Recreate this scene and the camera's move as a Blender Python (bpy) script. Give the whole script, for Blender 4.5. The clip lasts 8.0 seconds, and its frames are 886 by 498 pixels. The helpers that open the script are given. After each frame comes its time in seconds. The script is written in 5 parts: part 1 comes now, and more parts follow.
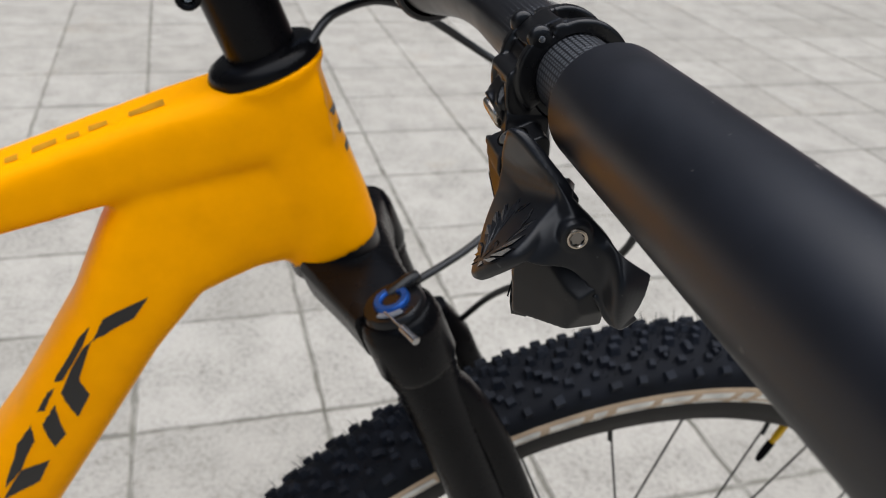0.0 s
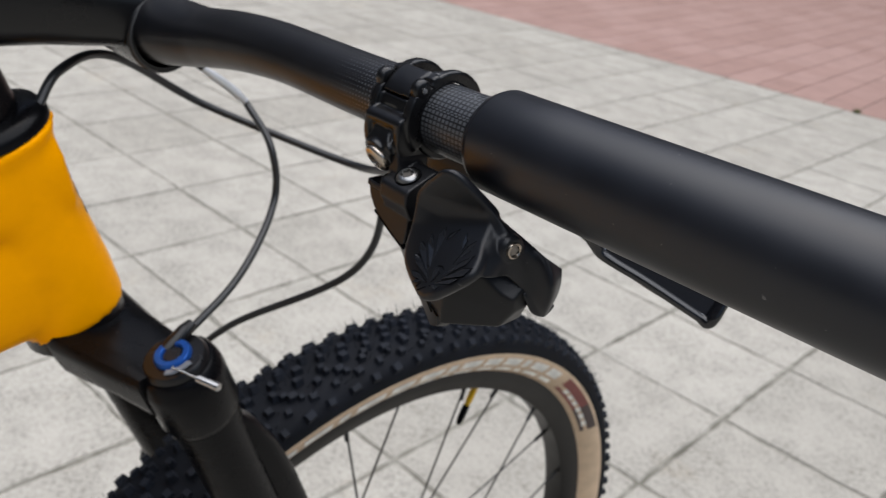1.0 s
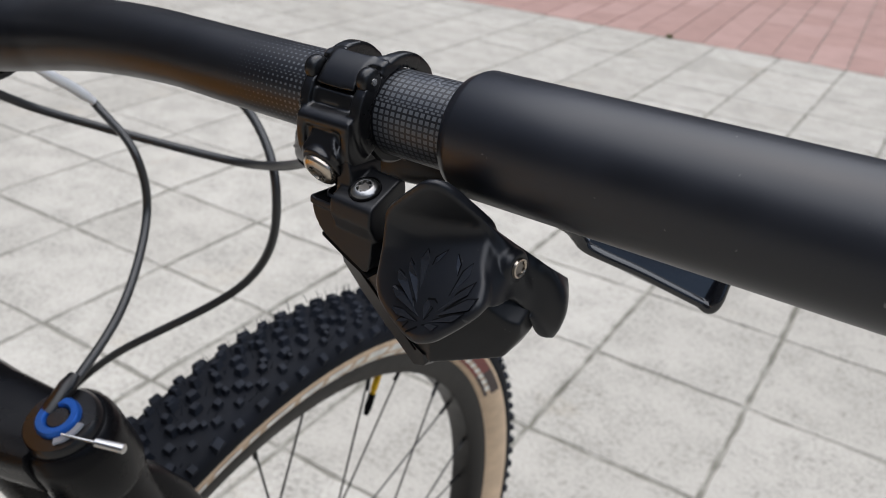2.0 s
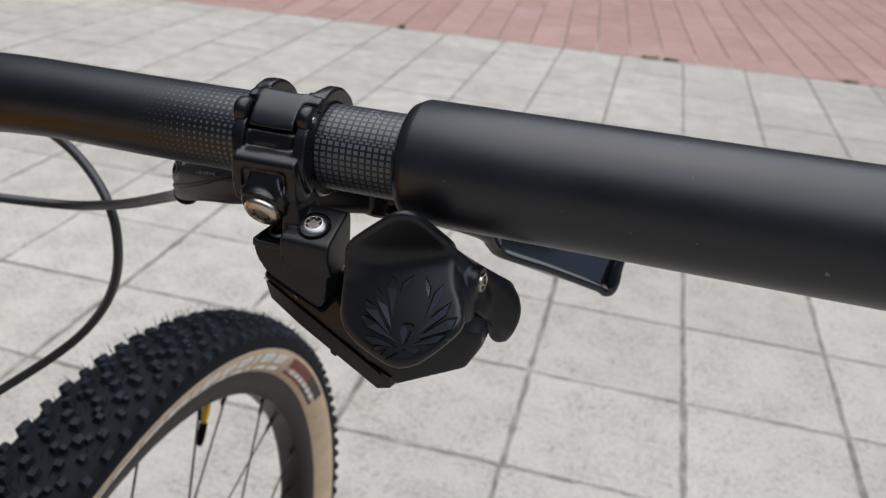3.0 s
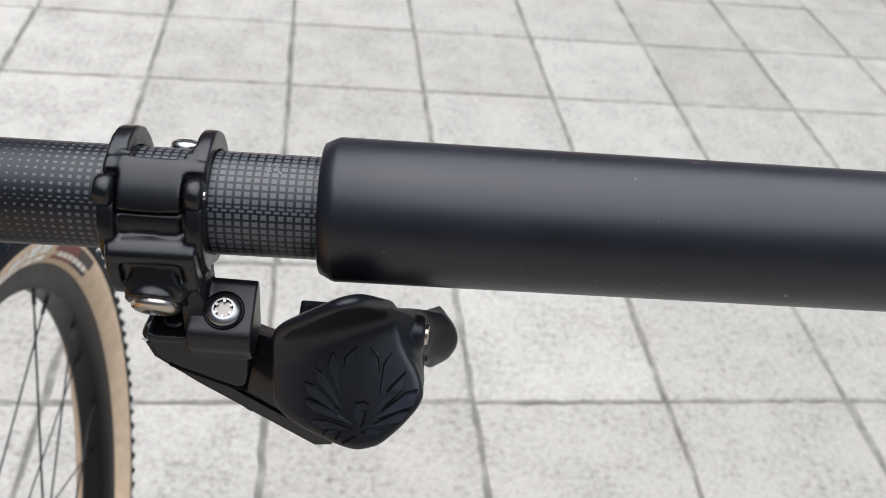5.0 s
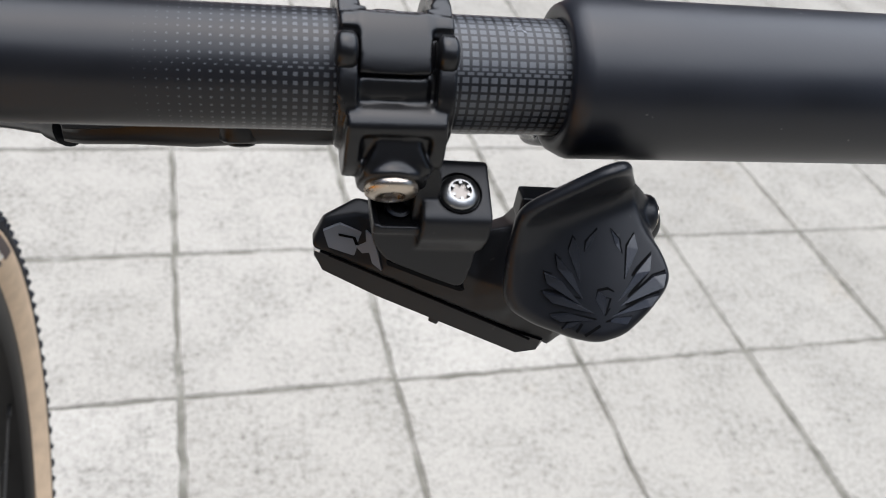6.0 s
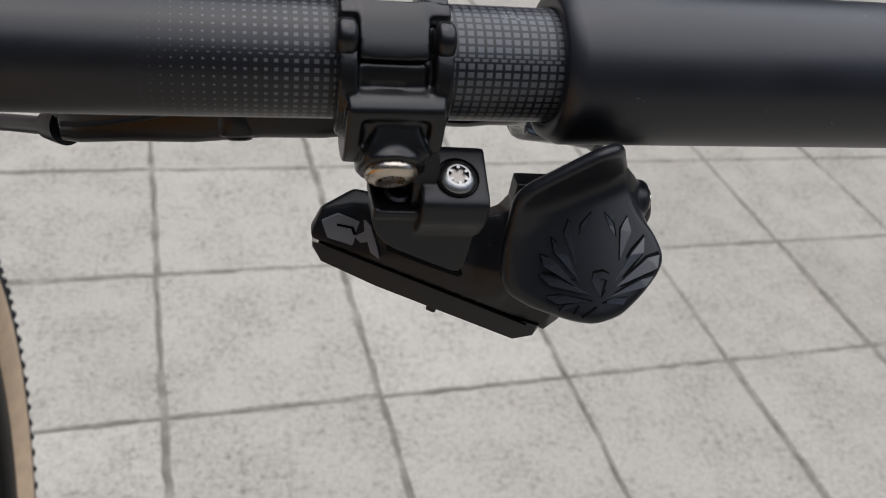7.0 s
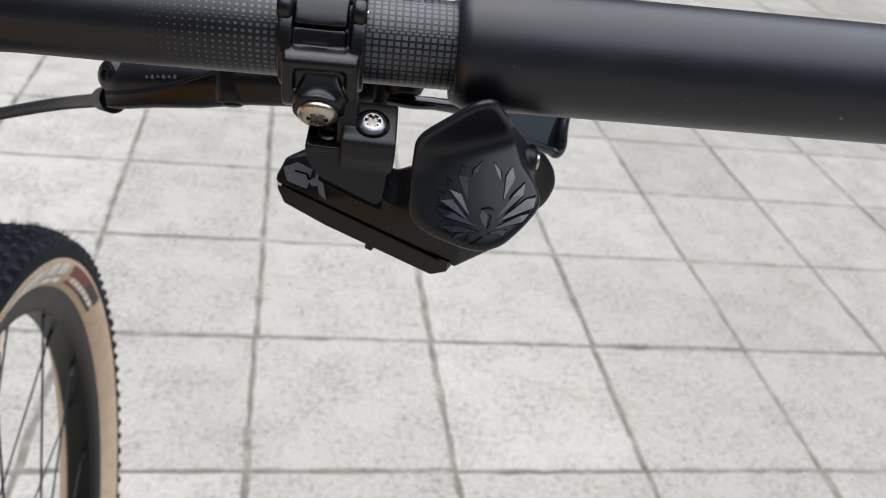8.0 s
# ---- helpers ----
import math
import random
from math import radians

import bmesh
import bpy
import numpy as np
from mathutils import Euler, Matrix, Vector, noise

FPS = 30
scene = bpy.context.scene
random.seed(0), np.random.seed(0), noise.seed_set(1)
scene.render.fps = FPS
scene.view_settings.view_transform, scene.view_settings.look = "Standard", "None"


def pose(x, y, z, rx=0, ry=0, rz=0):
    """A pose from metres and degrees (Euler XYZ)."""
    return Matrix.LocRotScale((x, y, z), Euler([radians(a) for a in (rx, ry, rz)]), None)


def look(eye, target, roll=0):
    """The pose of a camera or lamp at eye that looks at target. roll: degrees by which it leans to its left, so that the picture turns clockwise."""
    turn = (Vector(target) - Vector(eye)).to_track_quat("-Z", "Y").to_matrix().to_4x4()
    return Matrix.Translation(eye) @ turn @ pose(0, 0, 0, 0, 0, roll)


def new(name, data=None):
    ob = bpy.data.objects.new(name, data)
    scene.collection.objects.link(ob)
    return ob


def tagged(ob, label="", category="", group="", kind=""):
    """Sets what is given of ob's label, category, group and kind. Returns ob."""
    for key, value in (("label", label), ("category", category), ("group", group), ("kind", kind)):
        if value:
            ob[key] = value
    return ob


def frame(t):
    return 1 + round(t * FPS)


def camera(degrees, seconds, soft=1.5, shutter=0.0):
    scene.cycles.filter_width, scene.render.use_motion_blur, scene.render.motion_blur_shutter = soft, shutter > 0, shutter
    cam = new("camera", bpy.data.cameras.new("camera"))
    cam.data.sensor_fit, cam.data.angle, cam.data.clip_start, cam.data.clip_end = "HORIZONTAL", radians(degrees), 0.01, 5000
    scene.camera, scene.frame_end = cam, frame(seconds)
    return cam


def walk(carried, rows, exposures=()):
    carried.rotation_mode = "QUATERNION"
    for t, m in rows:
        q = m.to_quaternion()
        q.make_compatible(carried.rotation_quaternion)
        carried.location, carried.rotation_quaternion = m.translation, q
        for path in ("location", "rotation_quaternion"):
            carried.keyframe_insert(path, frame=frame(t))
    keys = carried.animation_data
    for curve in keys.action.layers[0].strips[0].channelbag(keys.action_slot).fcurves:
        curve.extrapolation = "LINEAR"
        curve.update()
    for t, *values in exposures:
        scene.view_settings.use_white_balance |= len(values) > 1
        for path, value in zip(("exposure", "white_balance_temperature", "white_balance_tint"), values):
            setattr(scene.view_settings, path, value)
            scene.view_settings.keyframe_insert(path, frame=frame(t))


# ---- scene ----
cam = camera(53.98, 8.0, 0.9, 0.1)
PATH = [
    (0, pose(0.1784, -0.0788, 1.0671, 60.94, -3.71, 79.79)),
    (0.1, pose(0.1686, -0.0911, 1.0628, 60.57, -3.24, 75.73)),
    (0.2, pose(0.1672, -0.1043, 1.0589, 61.51, -5.05, 72.87)),
    (0.3, pose(0.1645, -0.1196, 1.0594, 61.53, -6.49, 69.55)),
    (0.4, pose(0.1625, -0.1369, 1.0599, 62.40, -7.29, 65.56)),
    (0.5, pose(0.1615, -0.1482, 1.0654, 62.74, -6.34, 62.59)),
    (0.6, pose(0.1607, -0.1632, 1.0716, 62.40, -5.70, 59.46)),
    (0.7, pose(0.1631, -0.1736, 1.0714, 63.09, -6.29, 57.71)),
    (0.8, pose(0.1642, -0.1834, 1.0742, 63.77, -6.50, 54.96)),
    (0.9, pose(0.1620, -0.1856, 1.0742, 64.68, -7.33, 52.09)),
    (1, pose(0.1613, -0.1789, 1.0768, 64.71, -6.95, 49.90)),
    (1.2, pose(0.1540, -0.1683, 1.0752, 64.41, -6.22, 46.59)),
    (2.3, pose(0.0875, -0.1676, 1.0635, 62.80, -4.30, 31.97)),
    (2.5, pose(0.0835, -0.1758, 1.0608, 63.39, -4.43, 27.31)),
    (2.8, pose(0.0720, -0.1880, 1.0638, 63.92, -4.79, 22.64)),
    (3, pose(0.0596, -0.1960, 1.0743, 64.24, -4.88, 19.55)),
    (3.3, pose(0.0455, -0.1961, 1.0915, 64.28, -4.93, 14.04)),
    (3.5, pose(0.0436, -0.1945, 1.1089, 62.15, -4.39, 11.96)),
    (4, pose(0.0393, -0.1858, 1.1259, 51.60, -3.01, 9.84)),
    (4.2, pose(0.0397, -0.1779, 1.1311, 50.33, -2.91, 9.69)),
    (5.3, pose(-0.0208, -0.1416, 1.1028, 50.29, -8.00, -4.71)),
    (5.5, pose(-0.0346, -0.1386, 1.0937, 50.37, -8.49, -6.91)),
    (5.7, pose(-0.0514, -0.1432, 1.0819, 50.60, -8.71, -8.48)),
    (6, pose(-0.0694, -0.1446, 1.0756, 50.66, -9.38, -9.16)),
    (6.2, pose(-0.0753, -0.1462, 1.0751, 50.79, -9.21, -9.80)),
    (6.5, pose(-0.0756, -0.1479, 1.0759, 51.13, -9.36, -10.18)),
    (6.8, pose(-0.0744, -0.1482, 1.0726, 51.63, -9.05, -10.70)),
    (7, pose(-0.0734, -0.1508, 1.0719, 52.19, -9.37, -10.78)),
    (7.3, pose(-0.0649, -0.1556, 1.0707, 52.87, -9.27, -10.97)),
    (7.5, pose(-0.0518, -0.1610, 1.0706, 53.34, -7.92, -8.23)),
    (7.6, pose(-0.0461, -0.1672, 1.0722, 53.71, -7.48, -6.44)),
    (7.7, pose(-0.0385, -0.1767, 1.0708, 55.07, -7.72, -5.81)),
    (7.8, pose(-0.0339, -0.1915, 1.0718, 56.36, -8.12, -4.71)),
    (8, pose(-0.0333, -0.2145, 1.0728, 57.59, -8.19, -2.27)),
]
# stops, white balance and tint as the clip's camera drifts
EXPOSURE = [(0.0, 0.09, 6600, 11.0), (0.5, 0.11, 6650, 11.5), (1.2, 0.14, 6600, 11.0), (2.5, 0.29, 6450, 11.5), (3.0, 0.15, 6520, 11.0), (3.5, 0.39, 6500, 11.0), (4.0, 0.36, 6480, 11.0), (4.2, 0.28, 6450, 11.0),
            (5.5, 0.59, 6390, 11.5), (6.0, 0.55, 6400, 11.5), (6.5, 0.54, 6390, 11.5), (7.0, 0.0, 6600, 12.0), (7.5, 0.26, 6540, 11.0), (8.0, 0.42, 6450, 11.0)]
walk(cam, PATH, EXPOSURE)
# a wide-open lens close to its subject: the bar is sharp, frame and ground go soft
cam.data.dof.use_dof = True
cam.data.dof.focus_distance, cam.data.dof.aperture_fstop = 0.200, 31.0

# ---------------------------------------------------------------- light
world = bpy.data.worlds.new("sky")
world.use_nodes = True
scene.world = world
wn, wl = world.node_tree.nodes, world.node_tree.links
sky = wn.new("ShaderNodeTexSky")
sky.sky_type, sky.sun_disc = "NISHITA", False
sky.sun_elevation, sky.sun_rotation = radians(80), radians(326)
sky.air_density, sky.dust_density, sky.ozone_density = 1.0, 2.7, 1.0
wl.new(sky.outputs["Color"], wn["Background"].inputs["Color"])
wn["Background"].inputs["Strength"].default_value = 0.10
sun = new("sun", bpy.data.lights.new("sun", "SUN"))
sun.data.energy, sun.data.angle, sun.data.color = 4.08, radians(98), (0.92, 0.955, 1.0)
sun.matrix_world = look((0.16, 0.12, 6.0), (0.0, 0.0, 5.0))


# ---------------------------------------------------------------- materials
def material(name, color, rough=0.5, metal=0.0, coat=0.0, spec=0.5):
    m = bpy.data.materials.new(name)
    m.use_nodes = True
    b = m.node_tree.nodes["Principled BSDF"]
    b.inputs["Base Color"].default_value = (*color, 1)
    b.inputs["Roughness"].default_value = rough
    b.inputs["Metallic"].default_value = metal
    b.inputs["Coat Weight"].default_value = coat
    b.inputs["Specular IOR Level"].default_value = spec
    return m


def node(m, kind, **settings):
    n = m.node_tree.nodes.new(kind)
    for key, value in settings.items():
        n.inputs[key.replace("_", " ")].default_value = value
    return n


def link(m, a, b):
    m.node_tree.links.new(a, b)


def bsdf(m):
    return m.node_tree.nodes["Principled BSDF"]


def coords(m, which="Object"):
    return node(m, "ShaderNodeTexCoord").outputs[which]


def ramp(m, fac, stops):
    r = node(m, "ShaderNodeValToRGB")
    e = r.color_ramp.elements
    while len(e) < len(stops):
        e.new(0.5)
    for el, (p, c) in zip(e, stops):
        el.position, el.color = p, (*c, 1) if len(c) == 3 else c
    link(m, fac, r.inputs["Fac"])
    return r.outputs["Color"]


def noise_tex(m, vec, scale, detail=4.0, rough=0.55):
    n = node(m, "ShaderNodeTexNoise", Scale=scale, Detail=detail, Roughness=rough)
    link(m, vec, n.inputs["Vector"])
    return n.outputs["Fac"]


def bump(m, height, strength, distance):
    n = node(m, "ShaderNodeBump", Strength=strength, Distance=distance)
    link(m, height, n.inputs["Height"])
    link(m, n.outputs["Normal"], bsdf(m).inputs["Normal"])


def mix(m, a, b, fac, mode="MIX"):
    n = m.node_tree.nodes.new("ShaderNodeMix")
    n.data_type, n.blend_type = "RGBA", mode
    for sock, v in ((n.inputs["Factor"], fac), (n.inputs["A"], a), (n.inputs["B"], b)):
        if isinstance(v, (int, float)):
            sock.default_value = v
        elif isinstance(v, tuple):
            sock.default_value = (*v, 1)
        else:
            link(m, v, sock)
    return n.outputs["Result"]


def calc(m, op, a, b=0.0, c=0.0):
    n = m.node_tree.nodes.new("ShaderNodeMath")
    n.operation = op
    for sock, v in zip(n.inputs, (a, b, c)):
        if isinstance(v, (int, float)):
            sock.default_value = v
        else:
            link(m, v, sock)
    return n.outputs[0]


def grained(name, color, rough, scale=900.0, depth=0.00006, strength=0.4, vary=0.25, metal=0.0, coat=0.0, dust=0.0, spec=0.5):
    """A fine-grained surface: grain in the relief, slow blotches in tone and gloss, and some dust."""
    m = material(name, color, rough, metal, coat, spec)
    v = coords(m)
    slow = noise_tex(m, v, 55.0, 5.0)
    fine = noise_tex(m, v, scale, 2.0)
    lo, hi = tuple(c * (1 - vary) for c in color), tuple(min(1, c * (1 + vary)) for c in color)
    col = ramp(m, slow, [(0.3, lo), (0.7, hi)])
    if dust:
        specks = noise_tex(m, v, 420.0, 1.0)
        mask = ramp(m, specks, [(0.765, (0, 0, 0)), (0.80, (1, 1, 1))])
        col = mix(m, col, (0.35, 0.34, 0.32), calc(m, "MULTIPLY", mask, dust))
    link(m, col, bsdf(m).inputs["Base Color"])
    link(m, calc(m, "MULTIPLY_ADD", slow, 0.18, rough - 0.09), bsdf(m).inputs["Roughness"])
    bump(m, fine, strength, depth)
    return m


RUBBER = grained("grip_rubber", (0.0045, 0.0056, 0.0092), 0.40, 1500.0, 0.00003, 0.35, 0.2, dust=0.3, spec=0.50)
PLASTIC = grained("pod_plastic", (0.0050, 0.0053, 0.0064), 0.38, 1800.0, 0.00002, 0.35, 0.2, dust=0.08, spec=0.33)
PADDLE = grained("paddle_plastic", (0.0062, 0.0070, 0.0092), 0.37, 1800.0, 0.00002, 0.3, 0.2, dust=0.08, spec=0.34)
LEAF = grained("leaf_inlay_gloss", (0.0095, 0.0105, 0.0135), 0.22, 1800.0, 0.00001, 0.2, 0.1, spec=0.80)
GROOVE = material("seam_matte_black", (0.0016, 0.0016, 0.0018), 0.8, spec=0.08)
ANODISED = grained("black_anodised_alloy", (0.003, 0.003, 0.0035), 0.29, 1600.0, 0.00002, 0.25, 0.15, spec=0.42)
GLOSS = grained("lever_gloss_black", (0.005, 0.0055, 0.007), 0.13, 1200.0, 0.00002, 0.2, 0.1, spec=0.6)
LIP_SHINE = grained("blade_lip_shine", (0.26, 0.27, 0.29), 0.22, 1200.0, 0.00002, 0.1, 0.2, metal=1.0)
BLADE = grained("lever_blade_face", (0.008, 0.009, 0.012), 0.12, 1200.0, 0.00002, 0.15, 0.1, spec=1.0)
SATIN = grained("brake_body_black", (0.004, 0.004, 0.005), 0.34, 1600.0, 0.00002, 0.3, 0.15, spec=0.32)
STEEL = grained("steel", (0.46, 0.455, 0.445), 0.24, 1200.0, 0.00002, 0.2, 0.08, metal=1.0)
SILVER = grained("silver_sleeve", (0.62, 0.63, 0.64), 0.34, 1200.0, 0.00002, 0.2, 0.08, metal=0.35)
DULL_STEEL = grained("dull_steel", (0.27, 0.27, 0.265), 0.32, 500.0, 0.00008, 0.5, 0.35, metal=1.0)
TITANIUM = grained("bronze_steel", (0.47, 0.41, 0.34), 0.27, 1200.0, 0.00002, 0.2, 0.1, metal=1.0)
SOCKET = material("socket_dark", (0.24, 0.22, 0.20), 0.4, 0.9)
GREY_PRINT = grained("grey_print", (0.145, 0.153, 0.168), 0.5, 1800.0, 0.00002, 0.3, 0.1)
FAINT_PRINT = grained("faint_grey_print", (0.035, 0.036, 0.038), 0.5, 1800.0, 0.00002, 0.3, 0.1)
FADED = grained("faded_decal", (0.46, 0.20, 0.004), 0.45, 700.0, 0.00002, 0.2, 0.2, spec=0.3)
BLACK_PAINT = grained("black_decal", (0.012, 0.011, 0.010), 0.4, 700.0, 0.00002, 0.2, 0.15)
YELLOW = grained("yellow_frame_paint", (0.95, 0.36, 0.0001), 0.33, 900.0, 0.00002, 0.15, 0.04, spec=0.025)
FORK = grained("fork_black", (0.0024, 0.0024, 0.0029), 0.28, 700.0, 0.00003, 0.3, 0.2, spec=0.13)
BLUE = grained("blue_anodised", (0.010, 0.08, 0.34), 0.3, 900.0, 0.00002, 0.2, 0.1, metal=0.6)
TREAD = grained("tread_rubber", (0.0085, 0.0106, 0.0155), 0.66, 500.0, 0.00012, 0.5, 0.3, dust=0.08, spec=0.17)
# casing coloured darker than the tread, for the shade between the knobs
CASING_SHADE = grained("tyre_casing_shade", (0.0048, 0.0058, 0.0083), 0.7, 500.0, 0.0001, 0.5, 0.3, spec=0.12)
TAN = grained("tan_sidewall", (0.55, 0.405, 0.27), 0.75, 350.0, 0.00015, 0.5, 0.12)
RIM = grained("carbon_rim", (0.007, 0.0064, 0.0058), 0.45, 500.0, 0.00004, 0.3, 0.25, spec=0.22)
SPOKE = material("black_spoke", (0.02, 0.02, 0.02), 0.35, 0.6)
VALVE = grained("yellow_valve", (0.62, 0.36, 0.01), 0.3, 900.0, 0.00002, 0.2, 0.1, metal=0.5)
HOSE = grained("hose_rubber", (0.014, 0.015, 0.016), 0.4, 900.0, 0.00004, 0.3, 0.2)
WHITE_PRINT = grained("worn_white_print", (0.76, 0.74, 0.68), 0.7, 350.0, 0.0001, 0.4, 0.3)
RED_PRINT = grained("red_label_print", (0.21, 0.06, 0.05), 0.7, 350.0, 0.0001, 0.4, 0.2)
DARK_PRINT = grained("dark_label_print", (0.07, 0.05, 0.045), 0.7, 350.0, 0.0001, 0.4, 0.2)
SURROUND = grained("surround_wall", (0.105, 0.105, 0.105), 0.9, 30.0, 0.002, 0.3, 0.25, spec=0.2)
WEED = grained("weed_green", (0.09, 0.10, 0.03), 0.8, 200.0, 0.0003, 0.4, 0.4)


def carbon_print():
    """Matt black bar with small grey printed squares that shrink to dots and vanish towards the stem."""
    m = grained("carbon_bar", (0.0060, 0.0064, 0.0082), 0.36, 1500.0, 0.00002, 0.3, 0.15, spec=0.40)
    uv = node(m, "ShaderNodeUVMap")
    sep = node(m, "ShaderNodeSeparateXYZ")
    link(m, uv.outputs["UV"], sep.inputs["Vector"])
    along, around = sep.outputs["X"], sep.outputs["Y"]
    rows = calc(m, "MULTIPLY", around, 45.0)
    # where the print's two halves meet, one row splits into two thin staggered ones
    seam = calc(m, "COMPARE", calc(m, "FLOOR", rows), 18.0, 0.1)
    twice = calc(m, "MULTIPLY", rows, 2.0)
    odd = calc(m, "MULTIPLY", seam, calc(m, "MODULO", calc(m, "FLOOR", twice), 2.0))
    u = calc(m, "ABSOLUTE", calc(m, "SUBTRACT", calc(m, "FRACT", calc(m, "MULTIPLY_ADD", odd, 0.5, calc(m, "DIVIDE", calc(m, "ADD", along, 1.0), 0.00176))), 0.5))
    one = calc(m, "ABSOLUTE", calc(m, "SUBTRACT", calc(m, "FRACT", rows), 0.5))
    two = calc(m, "ABSOLUTE", calc(m, "SUBTRACT", calc(m, "FRACT", twice), 0.5))
    v = calc(m, "MULTIPLY_ADD", seam, calc(m, "SUBTRACT", two, one), one)
    size = node(m, "ShaderNodeMapRange")
    for key, val in (("From Min", -0.089), ("From Max", -0.046), ("To Min", 0.03), ("To Max", 0.335)):
        size.inputs[key].default_value = val
    link(m, along, size.inputs["Value"])
    half = calc(m, "MULTIPLY", calc(m, "MINIMUM", size.outputs["Result"], 0.335), calc(m, "GREATER_THAN", along, -0.0885))
    inside = calc(m, "MULTIPLY", calc(m, "LESS_THAN", u, half), calc(m, "LESS_THAN", v, half))
    old = bsdf(m).inputs["Base Color"].links[0].from_socket
    grey = mix(m, (0.048, 0.052, 0.057), (0.098, 0.104, 0.113), noise_tex(m, coords(m), 160.0, 3.0))
    link(m, mix(m, old, grey, inside), bsdf(m).inputs["Base Color"])
    return m


CARBON = carbon_print()


def slab_material():
    """Pale concrete slab: fine salt-and-pepper grain, grey damp blotches, a tone of its own for each slab."""
    m = material("pale_concrete_slab", (0.5, 0.49, 0.47), 0.85)
    geo = node(m, "ShaderNodeNewGeometry").outputs["Position"]
    info = node(m, "ShaderNodeObjectInfo").outputs["Random"]
    isl = node(m, "ShaderNodeNewGeometry").outputs["Random Per Island"]
    rnd = calc(m, "FRACT", calc(m, "ADD", info, isl))
    fine = noise_tex(m, geo, 190.0, 4.0, 0.68)
    mid = noise_tex(m, geo, 88.0, 6.0, 0.70)
    wide = noise_tex(m, geo, 8.5, 6.0, 0.68)
    big = noise_tex(m, geo, 1.3, 4.0)
    base = ramp(m, rnd, [(0.0, (0.355, 0.334, 0.298)), (0.5, (0.384, 0.362, 0.325)), (1.0, (0.413, 0.391, 0.352))])
    grain = ramp(m, fine, [(0.32, (0.52, 0.51, 0.50)), (0.44, (0.90, 0.90, 0.89)), (0.56, (1.0, 1.0, 1.0)), (0.72, (1.10, 1.10, 1.09))])
    c = mix(m, base, grain, 0.74, "MULTIPLY")
    # grey pitting and grime in patches
    pits = ramp(m, mid, [(0.34, (0.46, 0.46, 0.45)), (0.45, (0.84, 0.84, 0.83)), (0.57, (1.05, 1.05, 1.05))])
    where = ramp(m, wide, [(0.40, (0.95, 0.95, 0.95)), (0.50, (0.62, 0.62, 0.62)), (0.60, (0.25, 0.25, 0.25))])
    c = mix(m, c, pits, where, "MULTIPLY")
    c = mix(m, c, ramp(m, wide, [(0.34, (0.85, 0.85, 0.84)), (0.6, (1.06, 1.06, 1.05))]), 0.85, "MULTIPLY")
    c = mix(m, c, ramp(m, big, [(0.35, (0.92, 0.92, 0.91)), (0.65, (1.04, 1.04, 1.03))]), 0.8, "MULTIPLY")
    # the slabs beside the bicycle grow darker towards +x, with a ragged edge
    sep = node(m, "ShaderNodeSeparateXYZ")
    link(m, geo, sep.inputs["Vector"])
    darker_x = node(m, "ShaderNodeMapRange")
    darker_x.interpolation_type = "SMOOTHSTEP"
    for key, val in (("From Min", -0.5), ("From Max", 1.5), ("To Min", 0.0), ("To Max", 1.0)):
        darker_x.inputs[key].default_value = val
    link(m, calc(m, "ADD", sep.outputs["X"], calc(m, "MULTIPLY_ADD", wide, 2.4, -1.2)), darker_x.inputs["Value"])
    c = mix(m, c, mix(m, c, (0.84, 0.84, 0.83), 1.0, "MULTIPLY"), darker_x.outputs["Result"])
    # faint rusty stains
    rust = ramp(m, noise_tex(m, geo, 3.1, 5.0, 0.7), [(0.60, (0.0, 0.0, 0.0)), (0.74, (1.0, 1.0, 1.0))])
    c = mix(m, c, mix(m, c, (0.93, 0.85, 0.74), 1.0, "MULTIPLY"), calc(m, "MULTIPLY", rust, 0.6))
    link(m, c, bsdf(m).inputs["Base Color"])
    bump(m, fine, 0.4, 0.0010)
    return m


def paver_material():
    m = material("red_paver", (0.42, 0.2, 0.16), 0.85)
    geo = node(m, "ShaderNodeNewGeometry").outputs["Position"]
    info = node(m, "ShaderNodeObjectInfo").outputs["Random"]
    isl = node(m, "ShaderNodeNewGeometry").outputs["Random Per Island"]
    rnd = calc(m, "FRACT", calc(m, "ADD", info, isl))
    base = ramp(m, rnd, [(0.0, (0.285, 0.174, 0.147)), (0.6, (0.312, 0.195, 0.167)), (1.0, (0.335, 0.214, 0.185))])
    mid = noise_tex(m, geo, 7.0, 6.0, 0.65)
    c = mix(m, base, ramp(m, mid, [(0.3, (0.78, 0.78, 0.78)), (0.6, (1.02, 1.02, 1.02))]), 0.7, "MULTIPLY")
    link(m, c, bsdf(m).inputs["Base Color"])
    bump(m, noise_tex(m, geo, 80.0, 4.0, 0.7), 0.4, 0.001)
    return m


def joint_material():
    m = material("sandy_joint", (0.2, 0.185, 0.155), 0.95)
    geo = node(m, "ShaderNodeNewGeometry").outputs["Position"]
    c = ramp(m, noise_tex(m, geo, 14.0, 6.0, 0.7), [(0.34, (0.10, 0.094, 0.074)), (0.5, (0.165, 0.156, 0.128)), (0.66, (0.27, 0.258, 0.222))])
    link(m, c, bsdf(m).inputs["Base Color"])
    bump(m, noise_tex(m, geo, 160.0, 3.0, 0.7), 0.6, 0.002)
    return m


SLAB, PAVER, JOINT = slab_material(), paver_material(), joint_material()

# ---------------------------------------------------------------- building helpers
HOME = {}


def thing(name, at, label, category, group="", kind=""):
    ob = new(name)
    ob.empty_display_size = 0.05
    ob.location = at
    HOME[ob.name] = Vector(at)
    return tagged(ob, label, category, group, kind)


